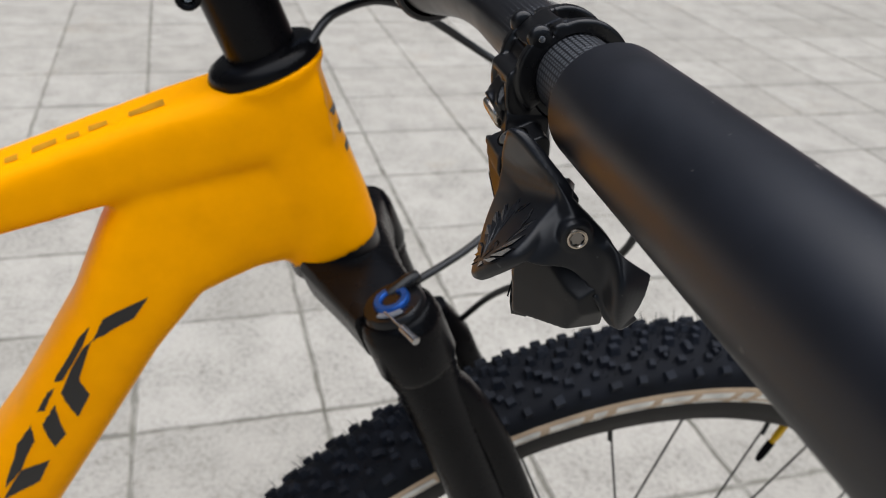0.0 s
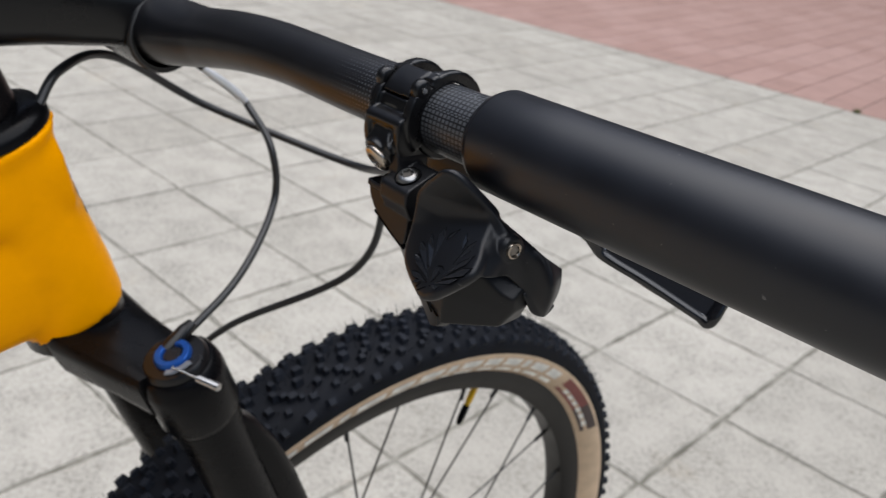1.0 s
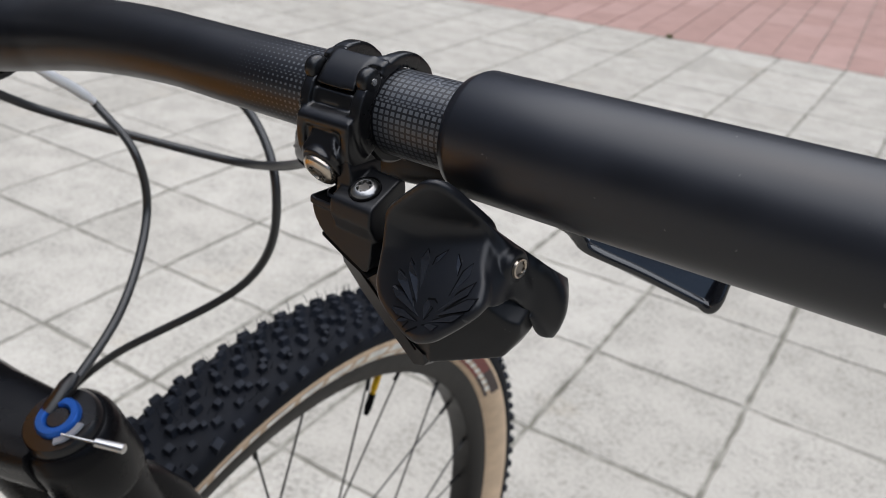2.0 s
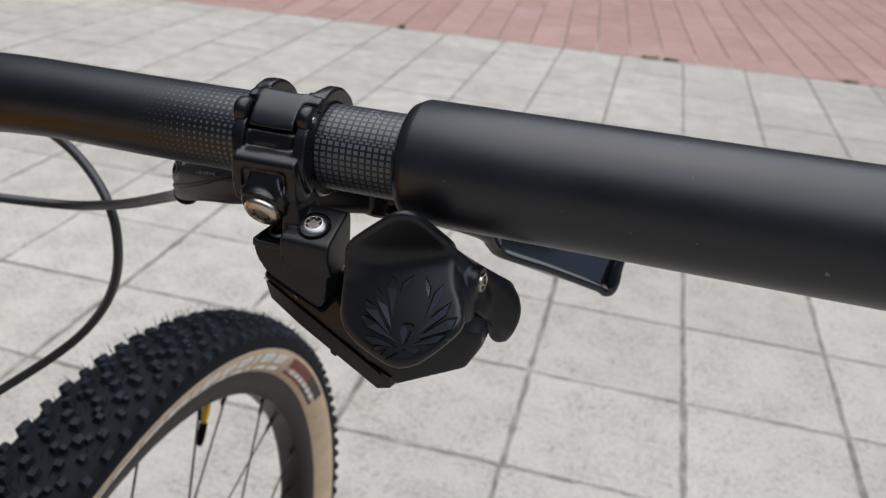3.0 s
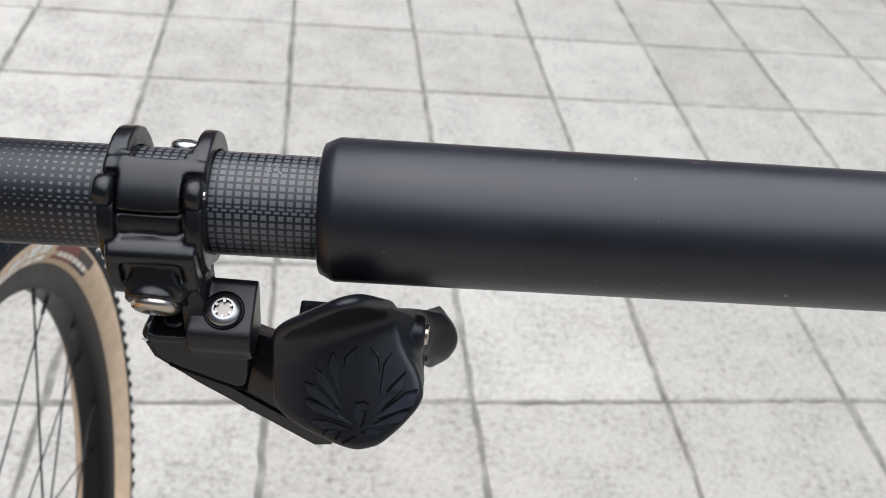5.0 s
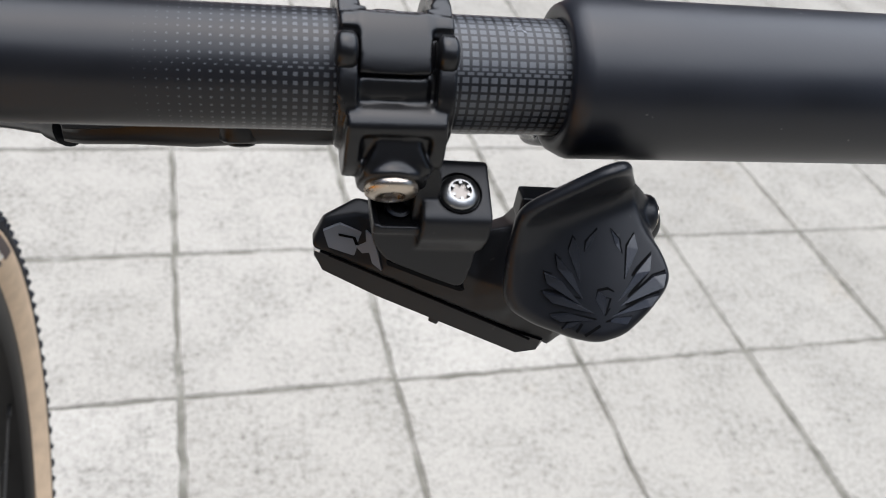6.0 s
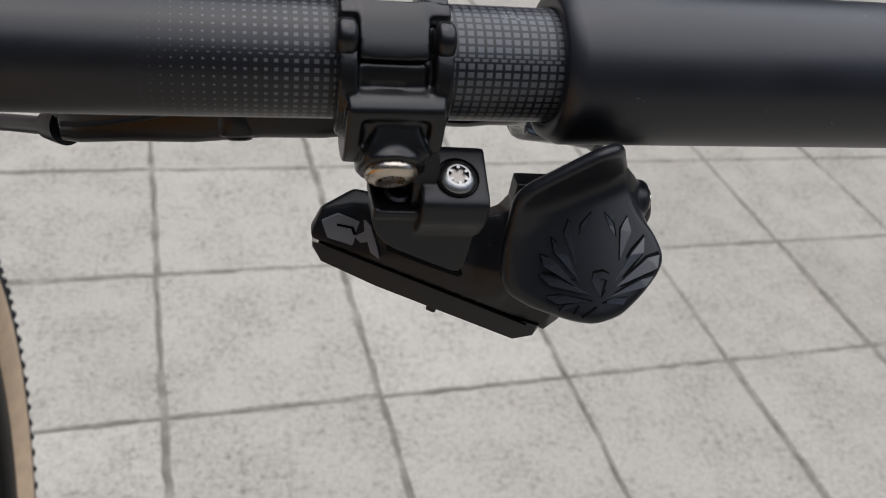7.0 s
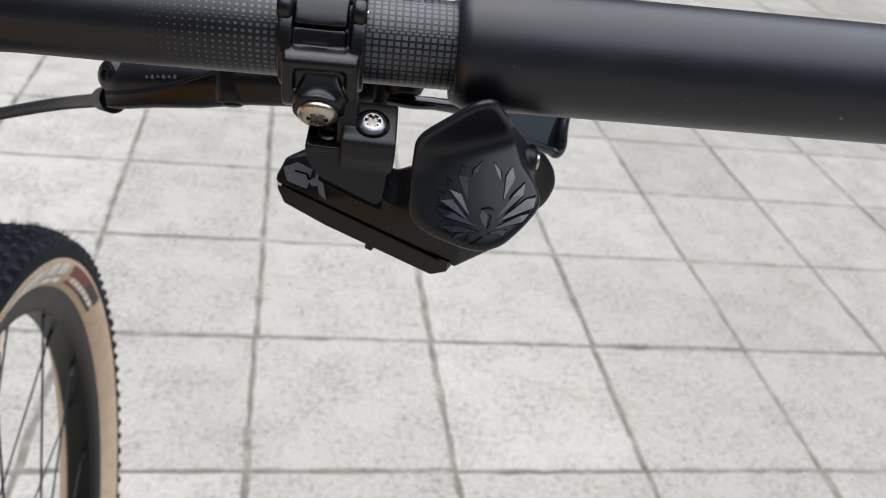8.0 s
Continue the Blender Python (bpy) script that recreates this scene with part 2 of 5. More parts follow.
def mesh_of(name, bm, mat, smooth=38):
    bmesh.ops.recalc_face_normals(bm, faces=bm.faces)
    me = bpy.data.meshes.new(name)
    bm.to_mesh(me)
    bm.free()
    me.materials.append(mat)
    if smooth:
        me.polygons.foreach_set("use_smooth", [True] * len(me.polygons))
        me.set_sharp_from_angle(angle=radians(smooth))
    return me


def part(name, bm, mat, parent, label="", smooth=38):
    """One mesh under a thing or a part; bm is in world metres."""
    pts = [v.co for v in bm.verts]
    mid = Vector([(min(p[i] for p in pts) + max(p[i] for p in pts)) / 2 for i in range(3)])
    bmesh.ops.translate(bm, vec=-mid, verts=bm.verts)
    ob = new(name, mesh_of(name, bm, mat, smooth))
    ob.parent = parent
    ob.location = mid - HOME[parent.name]
    HOME[ob.name] = mid
    return tagged(ob, label)


def soften(bm, width, segments=2, angle=25):
    edges = [e for e in bm.edges if len(e.link_faces) == 2 and e.calc_face_angle(0) > radians(angle)]
    if edges and width:
        bmesh.ops.bevel(bm, geom=edges, offset=width, segments=segments, profile=0.5, affect="EDGES", clamp_overlap=True)


def add_box(bm, size, m, taper=1.0):
    got = bmesh.ops.create_cube(bm, size=1.0)["verts"]
    for v in got:
        k = taper if v.co.z > 0 else 1.0
        v.co = m @ Vector((v.co.x * size[0] * k, v.co.y * size[1] * k, v.co.z * size[2]))
    return got


def box(size, m, bevel=0.0, segments=2, taper=1.0):
    bm = bmesh.new()
    add_box(bm, size, m, taper)
    soften(bm, bevel, segments)
    return bm


def frame_of(origin, z, x=(1, 0, 0)):
    """A pose with its z axis along z and its x axis near x."""
    z = Vector(z).normalized()
    y = z.cross(Vector(x)).normalized()
    x = y.cross(z)
    return Matrix((( x.x, y.x, z.x, origin[0]), (x.y, y.y, z.y, origin[1]), (x.z, y.z, z.z, origin[2]), (0, 0, 0, 1)))


def lathe(profile, m, seg=40, start=0.0, stop=360.0, bm=None):
    """Turns (height, radius) pairs round the z axis of m."""
    bm = bm or bmesh.new()
    full = abs(stop - start) >= 359.9
    n = seg if full else seg + 1
    rings = []
    for h, r in profile:
        if r < 1e-6:
            rings.append([bm.verts.new(m @ Vector((0, 0, h)))])
            continue
        ring = []
        for i in range(n):
            a = radians(start + (stop - start) * i / seg)
            ring.append(bm.verts.new(m @ Vector((r * math.cos(a), r * math.sin(a), h))))
        rings.append(ring)
    for a, b in zip(rings, rings[1:]):
        for i in range(seg):
            j = (i + 1) % n
            if len(a) == 1 and len(b) == 1:
                continue
            if len(a) == 1:
                bm.faces.new((a[0], b[i], b[j]))
            elif len(b) == 1:
                bm.faces.new((a[i], a[j], b[0]))
            else:
                bm.faces.new((a[i], a[j], b[j], b[i]))
    if not full:
        for k in (0, n - 1):
            loop = [r[k] for r in rings if len(r) > 1]
            if len(loop) > 2:
                bm.faces.new(loop if k else loop[::-1])
    return bm


def smooth_path(points, per=10):
    p = [Vector(q) for q in points]
    p = [p[0] * 2 - p[1], *p, p[-1] * 2 - p[-2]]
    out = []
    for a, b, c, d in zip(p, p[1:], p[2:], p[3:]):
        for k in range(per):
            t = k / per
            out.append(0.5 * (2 * b + (c - a) * t + (2 * a - 5 * b + 4 * c - d) * t * t + (3 * b - a - 3 * c + d) * t ** 3))
    return [*out, p[-2]]


def tube(path, radius, seg=14, uv=False, squash=1.0, bm=None):
    """A round tube along a path; radius is a number or one for each point. uv: metres along (from the x of the path), turns round."""
    bm = bm or bmesh.new()
    n = len(path)
    radii = radius if isinstance(radius, (list, tuple)) else [radius] * n
    rings, side = [], None
    for i, p in enumerate(path):
        d = (path[min(i + 1, n - 1)] - path[max(i - 1, 0)]).normalized()
        if side is None:
            side = d.cross(Vector((0, 0, 1))).normalized()
        side = (side - d * side.dot(d)).normalized()
        up = side.cross(d)
        rings.append([bm.verts.new(p + (side * math.cos(a) + up * math.sin(a) * squash) * radii[i]) for a in [2 * math.pi * k / seg for k in range(seg)]])
    layer = bm.loops.layers.uv.new("UVMap") if uv else None
    for i, (a, b) in enumerate(zip(rings, rings[1:])):
        for k in range(seg):
            j = (k + 1) % seg
            f = bm.faces.new((a[k], a[j], b[j], b[k]))
            if uv:
                for lp, (w, t) in zip(f.loops, ((path[i].x, k), (path[i].x, k + 1), (path[i + 1].x, k + 1), (path[i + 1].x, k))):
                    lp[layer].uv = (w, t / seg)
    bm.faces.new(rings[0][::-1])
    bm.faces.new(rings[-1])
    return bm


def prism(outline, place, near, far, bevel=0.0, segments=2, bm=None):
    """A flat outline of (u, v) pairs, given thickness from near to far; place(u, v, d) lays it into the world."""
    bm = bm or bmesh.new()
    a = [bm.verts.new(place(u, v, near)) for u, v in outline]
    b = [bm.verts.new(place(u, v, far)) for u, v in outline]
    bm.faces.new(a)
    bm.faces.new(b[::-1])
    for i in range(len(a)):
        j = (i + 1) % len(a)
        bm.faces.new((a[j], a[i], b[i], b[j]))
    soften(bm, bevel, segments, 12)
    return bm


def loft(sections, bm=None):
    """Skins rings of equally many world points, and closes both ends."""
    bm = bm or bmesh.new()
    rings = [[bm.verts.new(p) for p in s] for s in sections]
    for a, b in zip(rings, rings[1:]):
        for i in range(len(a)):
            j = (i + 1) % len(a)
            bm.faces.new((a[i], a[j], b[j], b[i]))
    bm.faces.new(rings[0][::-1])
    bm.faces.new(rings[-1])
    return bm


def rounded(outline, cut, steps=3):
    """Rounds the corners of a 2D outline."""
    out, n = [], len(outline)
    for i in range(n):
        a, b, c = (Vector(outline[(i + k) % n]) for k in (-1, 0, 1))
        la, lc = min(cut, (a - b).length * 0.45), min(cut, (c - b).length * 0.45)
        p, q = b + (a - b).normalized() * la, b + (c - b).normalized() * lc
        for k in range(steps + 1):
            t = k / steps
            out.append(tuple(p * (1 - t) ** 2 + b * 2 * t * (1 - t) + q * t * t))
    return out


def melt(ob, voxel, rounds=4):
    """Fuses the overlapping solids of a mesh into one moulded piece with soft fillets."""
    mod = ob.modifiers.new("fuse", "REMESH")
    mod.mode, mod.voxel_size, mod.use_smooth_shade = "VOXEL", voxel, True
    mod = ob.modifiers.new("fillet", "SMOOTH")
    mod.factor, mod.iterations = 0.5, rounds
    return ob


def oval_ring(center, side, up, w, h, power=2.6, n=24):
    """A rounded-square ring round a centre."""
    ring = []
    for i in range(n):
        a = 2 * math.pi * i / n
        c, s = math.cos(a), math.sin(a)
        k = (abs(c) ** power + abs(s) ** power) ** (-1 / power)
        ring.append(Vector(center) + Vector(side) * (w * c * k) + Vector(up) * (h * s * k))
    return ring

# ---------------------------------------------------------------- the bicycle
FOOT = Vector((-0.2838, 0.1753, 0.0))      # where the front tyre meets the ground
BIKE = Matrix.Translation(FOOT) @ pose(0, 0, 0, 0, 0.89, 4.66)
AXLE = 0.371


def bk(x, y, z):
    """Bicycle metres (right, ahead, up from the front tyre's foot) to the world."""
    return BIKE @ Vector((x, y, z))


TURN = BIKE.to_3x3()
RIGHT, AHEAD, UP = TURN @ Vector((1, 0, 0)), TURN @ Vector((0, 1, 0)), TURN @ Vector((0, 0, 1))
STEER = (TURN @ Vector((0, -0.375, 0.927))).normalized()

GRIP_AXIS = Vector((math.cos(radians(2.09)), 0, math.sin(radians(2.09))))
GRIP_UP = Vector((-GRIP_AXIS.z, 0, GRIP_AXIS.x))
BAR_AT = Vector((0, 0, 0.999))


def bf(s, y, h):
    """Metres along the straight outer bar, ahead of it, above it."""
    return BAR_AT + GRIP_AXIS * s + Vector((0, y, 0)) + GRIP_UP * h


def polar(s, phi, r):
    """Round the bar: phi degrees from its top towards the rider."""
    return bf(s, -r * math.sin(radians(phi)), r * math.cos(radians(phi)))


bicycle = thing("bicycle", FOOT, "yellow mountain bike with black handlebar, suspension fork and tan-sidewall front tyre", "bicycle")

# ---- handlebar
outer = [bf(s, 0, 0) for s in (0.135, 0.06, 0.0, -0.05, -0.09, -0.13)]
inner = [Vector((-0.165, -0.0003, 0.9905)), Vector((-0.20, -0.0020, 0.9845)), Vector((-0.235, -0.0050, 0.9805)), bk(0.0, -0.1835, 0.9785)]
mirror = []
for p in reversed(outer + inner[:-1]):
    q = BIKE.inverted() @ p
    mirror.append(bk(-q.x, q.y, q.z))
line = smooth_path(outer + inner + mirror, 14)


def bar_radius(p):
    d = abs((BIKE.inverted() @ p).x)
    if d < 0.030:
        return 0.0159
    if d < 0.060:
        return 0.0159 - 0.0030 * (d - 0.030) / 0.030
    if d < 0.135:
        return 0.0129 - 0.0018 * (d - 0.060) / 0.075
    return 0.0111


handlebar = part("handlebar", tube(line, [bar_radius(p) for p in line], 64, uv=True), CARBON, bicycle, "matt black carbon handlebar printed with fading grey squares", 60)
scuff = bmesh.new()
rng = random.Random(4)
for k in range(9):
    a, s = rng.uniform(2, 16), -0.0208 + rng.uniform(-0.0016, 0.0016)
    add_box(scuff, (rng.uniform(0.0002, 0.0009), 0.00025, 0.00006), frame_of(polar(s, a, 0.01112), polar(s, a, 0.02) - polar(s, a, 0.01), GRIP_AXIS + Vector((0, rng.uniform(-1, 1), 0))))
part("scratch_mark", scuff, GREY_PRINT, handlebar, "pale scratches in the print", 0)

# ---- grip
g = frame_of(bf(0, 0, 0), GRIP_AXIS, (0, -1, 0))
grip = part("grip", lathe([(-0.0112, 0.0112), (-0.0115, 0.0117), (-0.0115, 0.0134), (-0.0112, 0.0141), (-0.0088, 0.0153), (-0.0080, 0.01557), (0.02, 0.01557), (0.06, 0.01557), (0.134, 0.01557), (0.1365, 0.0150), (0.1370, 0.0140), (0.1355, 0.0120), (0.1355, 0.0)], g, 72),
            RUBBER, bicycle, "smooth thick black foam-rubber grip", 50)

# ---- bar clamp that carries brake lever and shift pod
BAND = (-66, 150)
S0, S1 = -0.0532, -0.0338
band = lathe([(S0, 0.0112), (S0, 0.0128), (S0 + 0.0006, 0.0134), (S1 - 0.0006, 0.0134), (S1, 0.0128), (S1, 0.0112)], g, 40, *BAND)
clamp = part("bar_clamp", band, ANODISED, bicycle, "black two-piece clamp round the bar", 45)


def arc_block(s0, s1, p0, p1, r0, r1, bevel, steps=8, grow=0.0):
    """A block bent round the bar between two angles."""
    secs = []
    for k in range(steps + 1):
        t = k / steps
        phi = p0 + (p1 - p0) * t
        rr = r1 + grow * math.sin(math.pi * t)
        secs.append([polar(s0, phi, r0), polar(s1, phi, r0), polar(s1, phi, rr), polar(s0, phi, rr)])
    bm = loft(secs)
    soften(bm, bevel, 2, 30)
    return bm


cap = bmesh.new()


def arc_solid(bm, s0, s1, p0, p1, r0, r1, steps=10, grow=0.0):
    got = arc_block(s0, s1, p0, p1, r0, r1, 0.0, steps, grow)
    me = bpy.data.meshes.new("arc")
    got.to_mesh(me)
    got.free()
    bm.from_mesh(me)
    bpy.data.meshes.remove(me)


# the upper half: two horns joined by a saddle-shaped plate
for s0, s1 in ((-0.0540, -0.0500), (-0.0370, -0.0336)):
    arc_solid(cap, s0, s1, -104, 36, 0.0113, 0.0140, 24, 0.0014)
arc_solid(cap, -0.0506, -0.0378, 19, 63, 0.0113, 0.0154, 12)
arc_solid(cap, -0.0515, -0.0488, 12, 26, 0.0113, 0.0149, 6)
arc_solid(cap, -0.0512, -0.0499, 4, 16, 0.0113, 0.0147, 4)
arc_solid(cap, -0.0375, -0.0362, 4, 16, 0.0113, 0.0147, 4)
arc_solid(cap, -0.0386, -0.0359, 12, 26, 0.0113, 0.0149, 6)
arc_solid(cap, -0.0538, -0.0336, 20, 31, 0.0113, 0.0151, 6)
melt(part("clamp_saddle", cap, ANODISED, clamp, "horned upper half of the clamp", 0), 0.00040, 14)
for s0, s1 in ((-0.0546, -0.0509), (-0.0371, -0.0335)):
    k = frame_of(polar(s0, 48, 0.0146), GRIP_AXIS, (0, -1, 0))
    w = s1 - s0
    part("hinge_knuckle", lathe([(0, 0), (0, 0.0022), (0.0003, 0.0029), (0.0009, 0.0033), (w - 0.0009, 0.0033), (w - 0.0003, 0.0029), (w, 0.0022), (w, 0)], k, 28), ANODISED, clamp, "", 60)
part("hinge_pin", lathe([(0, 0), (0, 0.0010), (0.0005, 0.0009), (0.0007, 0)], frame_of(polar(-0.0337, 48, 0.0146), GRIP_AXIS, (0, -1, 0)), 14), STEEL, clamp, "small steel hinge pin")
# the lower half: a web between two cheeks that run down into the bolt housing
low = bmesh.new()
for s0, s1 in ((-0.0542, -0.0508), (-0.0370, -0.0336)):
    arc_solid(low, s0, s1, 48, 128, 0.0113, 0.0152, 18, 0.0012)
arc_solid(low, -0.0503, -0.0384, 65, 80, 0.0113, 0.0144, 8)
arc_solid(low, -0.0515, -0.0360, 60, 128, 0.0113, 0.0136, 14)


def side(s):
    return lambda y, h, d: bf(s + d, y, h)


# bolt housing under the clamp: lip, cheeks, back wall and the boss that swells round the bolt
prism(rounded([(-0.0110, 0.0022), (-0.0160, 0.0016), (-0.0182, 0.0004), (-0.0190, -0.0014), (-0.0178, -0.0032), (-0.0105, -0.0036)], 0.0013), side(-0.0525), 0, 0.0175, 0.0, 3, low)
cheek = rounded([(-0.0190, -0.0014), (-0.0120, 0.0002), (-0.0060, -0.0112), (-0.0090, -0.0138), (-0.0130, -0.0142), (-0.0166, -0.0124), (-0.0184, -0.0088)], 0.0022, 4)
for d in (-0.0528, -0.0376):
    prism(cheek, side(d), 0, 0.0028, 0.0, 2, low)
prism(rounded([(-0.0178, -0.0014), (-0.0105, -0.0010), (-0.0060, -0.0120), (-0.0085, -0.0172), (-0.0118, -0.0184), (-0.0154, -0.0152), (-0.0172, -0.0090)], 0.002), side(-0.0496), 0, 0.0124, 0.0, 1, low)
BOLT_WAY = Vector((0, -0.83, -0.56)).normalized()
bolt_at = Vector((-0.0434, -0.0195, 0.9837))
bb = frame_of(bolt_at, BOLT_WAY, (1, 0, 0))
lathe([(-0.0150, 0.0), (-0.0150, 0.0030), (-0.0125, 0.0038), (-0.0075, 0.0048), (-0.0042, 0.0058), (-0.0016, 0.0065), (-0.0012, 0.0062), (-0.0012, 0.0)], bb, 36, bm=low)
# the boss leaves the lip as a narrow trapezoid and widens towards the bolt
loft([[bf(-0.0434 + sx * w, y, h) for sx, y in ((-1, y0), (1, y0), (1, y1), (-1, y1))] for w, y0, y1, h in ((0.0036, -0.0180, -0.0110, -0.0030), (0.0042, -0.0190, -0.0110, -0.0048), (0.0052, -0.0200, -0.0110, -0.0068), (0.0062, -0.0203, -0.0110, -0.0086), (0.0064, -0.0190, -0.0110, -0.0106))], low)
melt(part("bolt_housing", low, ANODISED, clamp, "lower half of the clamp with a squared bolt housing", 0), 0.00040, 12)



def star(bm, m, r0, r1, depth, points=6):
    ring = []
    for i in range(points * 4):
        a = 2 * math.pi * i / (points * 4)
        r = (r0 + r1) / 2 + (r1 - r0) / 2 * math.cos(points * a)
        ring.append((r * math.cos(a), r * math.sin(a)))
    prism(ring, lambda u, v, d: m @ Vector((u, v, d)), 0.00012, depth, 0.0, 1, bm)
    return bm


def screw(parent, m, r, metal, label, dome=0.0008, name="screw"):
    """Domed screw head with a star socket, facing the z axis of m."""
    hole = r * 0.50
    ob = part(name, lathe([(-0.0030, 0), (-0.0030, r * 0.96), (-0.0007, r), (0.0, r * 0.97), (dome * 0.55, r * 0.84), (dome * 0.88, r * 0.66), (dome, hole * 1.12), (dome * 0.96, hole * 1.04), (dome - 0.0012, hole * 0.95), (dome - 0.0012, 0)], m, 36), metal, parent, label, 50)
    part("socket", star(bmesh.new(), m @ Matrix.Translation((0, 0, dome - 0.0011)), hole * 0.72, hole * 1.0, 0.00030), SOCKET, parent, "dark star-shaped socket", 0)
    rim = bmesh.new()
    for i in range(6):
        a = 2 * math.pi * (i + 0.5) / 6
        add_box(rim, (hole * 0.36, hole * 0.30, 0.0009), m @ Matrix.Translation((hole * 0.90 * math.cos(a), hole * 0.90 * math.sin(a), dome - 0.00052)) @ Matrix.Rotation(a, 4, "Z"))
    part("socket_lobe", rim, metal, parent, "", 0)
    return ob


screw(clamp, bb, 0.0050, TITANIUM, "warm grey steel star-drive bolt", 0.0008, "clamp_bolt")
screw(clamp, frame_of(Vector((-0.0432, 0.0146, 1.0022)), (0, 0.45, 0.89)), 0.0034, STEEL, "steel screw behind the clamp")
# front half of the clamp and the foot of the brake lever
part("clamp_front", arc_block(-0.0528, -0.0346, -165, -100, 0.0113, 0.0150, 0.0012, 12, 0.001), ANODISED, clamp)

# ---- shift pod
def seam_y(x):
    return 0.0006 - 0.0218 * (x + 0.0546) / 0.0497


def seam_z(x):
    return 0.9533 - 0.0071 * (x + 0.0546) / 0.0497


# upper body: sections across the pod, from the pointed tail to the drum behind the paddle
rows = [
    (-0.0546, (0.0010, 0.9546), (0.0026, 0.9548), (0.0046, 0.9544)),
    (-0.0524, (0.0033, 0.9597), (0.0046, 0.9596), (0.0068, 0.9578)),
    (-0.0455, (0.0022, 0.9622), (0.0065, 0.9632), (0.0086, 0.9612)),
    (-0.0330, (-0.0080, 0.9620), (-0.0030, 0.9655), (0.0015, 0.9640)),
    (-0.0215, (-0.0140, 0.9580), (-0.0080, 0.9660), (-0.0020, 0.9630)),
    (-0.0150, (-0.0190, 0.9600), (-0.0095, 0.9690), (-0.0020, 0.9660)),
    (-0.0130, (-0.0195, 0.9660), (-0.0095, 0.9752), (-0.0035, 0.9720)),
    (-0.0040, (-0.0205, 0.9640), (-0.0100, 0.9758), (-0.0015, 0.9690)),
    (0.0060, (-0.0150, 0.9640), (-0.0070, 0.9720), (0.0000, 0.9670)),
    (0.0112, (-0.0120, 0.9600), (-0.0060, 0.9660), (-0.0015, 0.9630)),
    (0.0146, (-0.0098, 0.9590), (-0.0060, 0.9620), (-0.0030, 0.9600)),
]
secs = []
for x, a, b, c in rows:
    if x < -0.004:
        y0, z0 = seam_y(x), seam_z(x)
    else:
        t = (x + 0.0049) / 0.018
        y0, z0 = (-0.0202 + 0.0106 * t, 0.9440 + 0.0050 * t) if x < 0.013 else (-0.0082, 0.9548)
    secs.append([Vector((x, y0, z0)), Vector((x, (y0 + a[0]) / 2 - 0.0004, (z0 + a[1]) / 2)), Vector((x, *a)), Vector((x, *b)), Vector((x, *c)), Vector((x, c[0], z0 + 0.001))])
body = loft(secs)
add_box(body, (0.0120, 0.0050, 0.0056), Matrix.Translation((-0.0090, -0.0085, 0.9745)))
pod = melt(part("shift_pod", body, PLASTIC, bicycle, "black wireless shift pod, tapered, with a pointed tail", 0), 0.0005, 10)


def xz(y):
    return lambda u, v, d: Vector((u, y + d, v))


def yz(x):
    return lambda u, v, d: Vector((x + d, u, v))


# mount block with the steel screw, and its neck up to the clamp
block = prism(rounded([(-0.0218, 0.9750), (-0.0220, 0.9790), (-0.0210, 0.9803), (-0.0104, 0.9852), (-0.0084, 0.9840), (-0.0078, 0.9700), (-0.0190, 0.9700)], 0.0010), yz(-0.0372), 0, 0.0134)
prism(rounded([(-0.0385, 0.974), (-0.0387, 0.9895), (-0.0360, 0.9905), (-0.0340, 0.9862), (-0.0335, 0.974)], 0.0012), xz(-0.0150), -0.0030, 0.0090, 0.0, 2, block)
# curved shell under the block
prism(rounded([(-0.0459, 0.9752), (-0.0455, 0.9715), (-0.0421, 0.9672), (-0.0330, 0.9630), (-0.0276, 0.9606), (-0.0257, 0.9614), (-0.0250, 0.9680), (-0.0250, 0.9752)], 0.0022, 4), xz(-0.0192), 0, 0.0070, 0.0, 2, block)
prism([(-0.0459, 0.9745), (-0.0459, 0.9768), (-0.0448, 0.9768), (-0.0448, 0.9745)], xz(-0.0200), 0, 0.0105, 0.0, 1, block)
prism([(-0.0459, 0.9745), (-0.0459, 0.9764), (-0.0365, 0.9764), (-0.0365, 0.9745)], xz(-0.0202), 0, 0.0010, 0.0, 1, block)
prism([(-0.0459, 0.9745), (-0.0459, 0.9790), (-0.0365, 0.9790), (-0.0365, 0.9745)], xz(-0.0106), 0, 0.0014, 0.0, 1, block)
mount = melt(part("mount_block", block, PLASTIC, pod, "satin black mount block with a curved shell below", 0), 0.0004, 3)
SCREW_WAY = Vector((0, -0.42, 0.91))
sm = frame_of(Vector((-0.0300, -0.0170, 0.9826)), SCREW_WAY)
part("screw_well", lathe([(-0.0012, 0.0), (-0.0012, 0.0043), (0.0001, 0.0043), (0.0002, 0.0041), (-0.0008, 0.0039), (-0.0008, 0.0)], sm, 32), GROOVE, pod, "dark rim round the screw", 40)
screw(pod, sm, 0.0039, DULL_STEEL, "bright steel star-drive screw", 0.0011, "mount_screw")
part("shell_edge", prism(rounded([(-0.0421, 0.9663), (-0.0330, 0.9622), (-0.0262, 0.9595), (-0.0252, 0.9601), (-0.0330, 0.9633), (-0.0421, 0.9673)], 0.0004), xz(-0.0192), 0, 0.010, 0.0, 1), GROOVE, pod, "", 30)
part("well_floor", box((0.0083, 0.0084, 0.0006), Matrix.Translation((-0.0410, -0.0152, 0.9760))), GROOVE, pod)
part("second_screw", lathe([(0, 0), (0, 0.0026), (0.0016, 0.0026), (0.0020, 0.0020), (0.0012, 0.0014), (0.0012, 0)], frame_of((-0.0408, -0.0150, 0.9764), (0, -0.3, 0.95)), 22), ANODISED, pod, "black recessed screw")


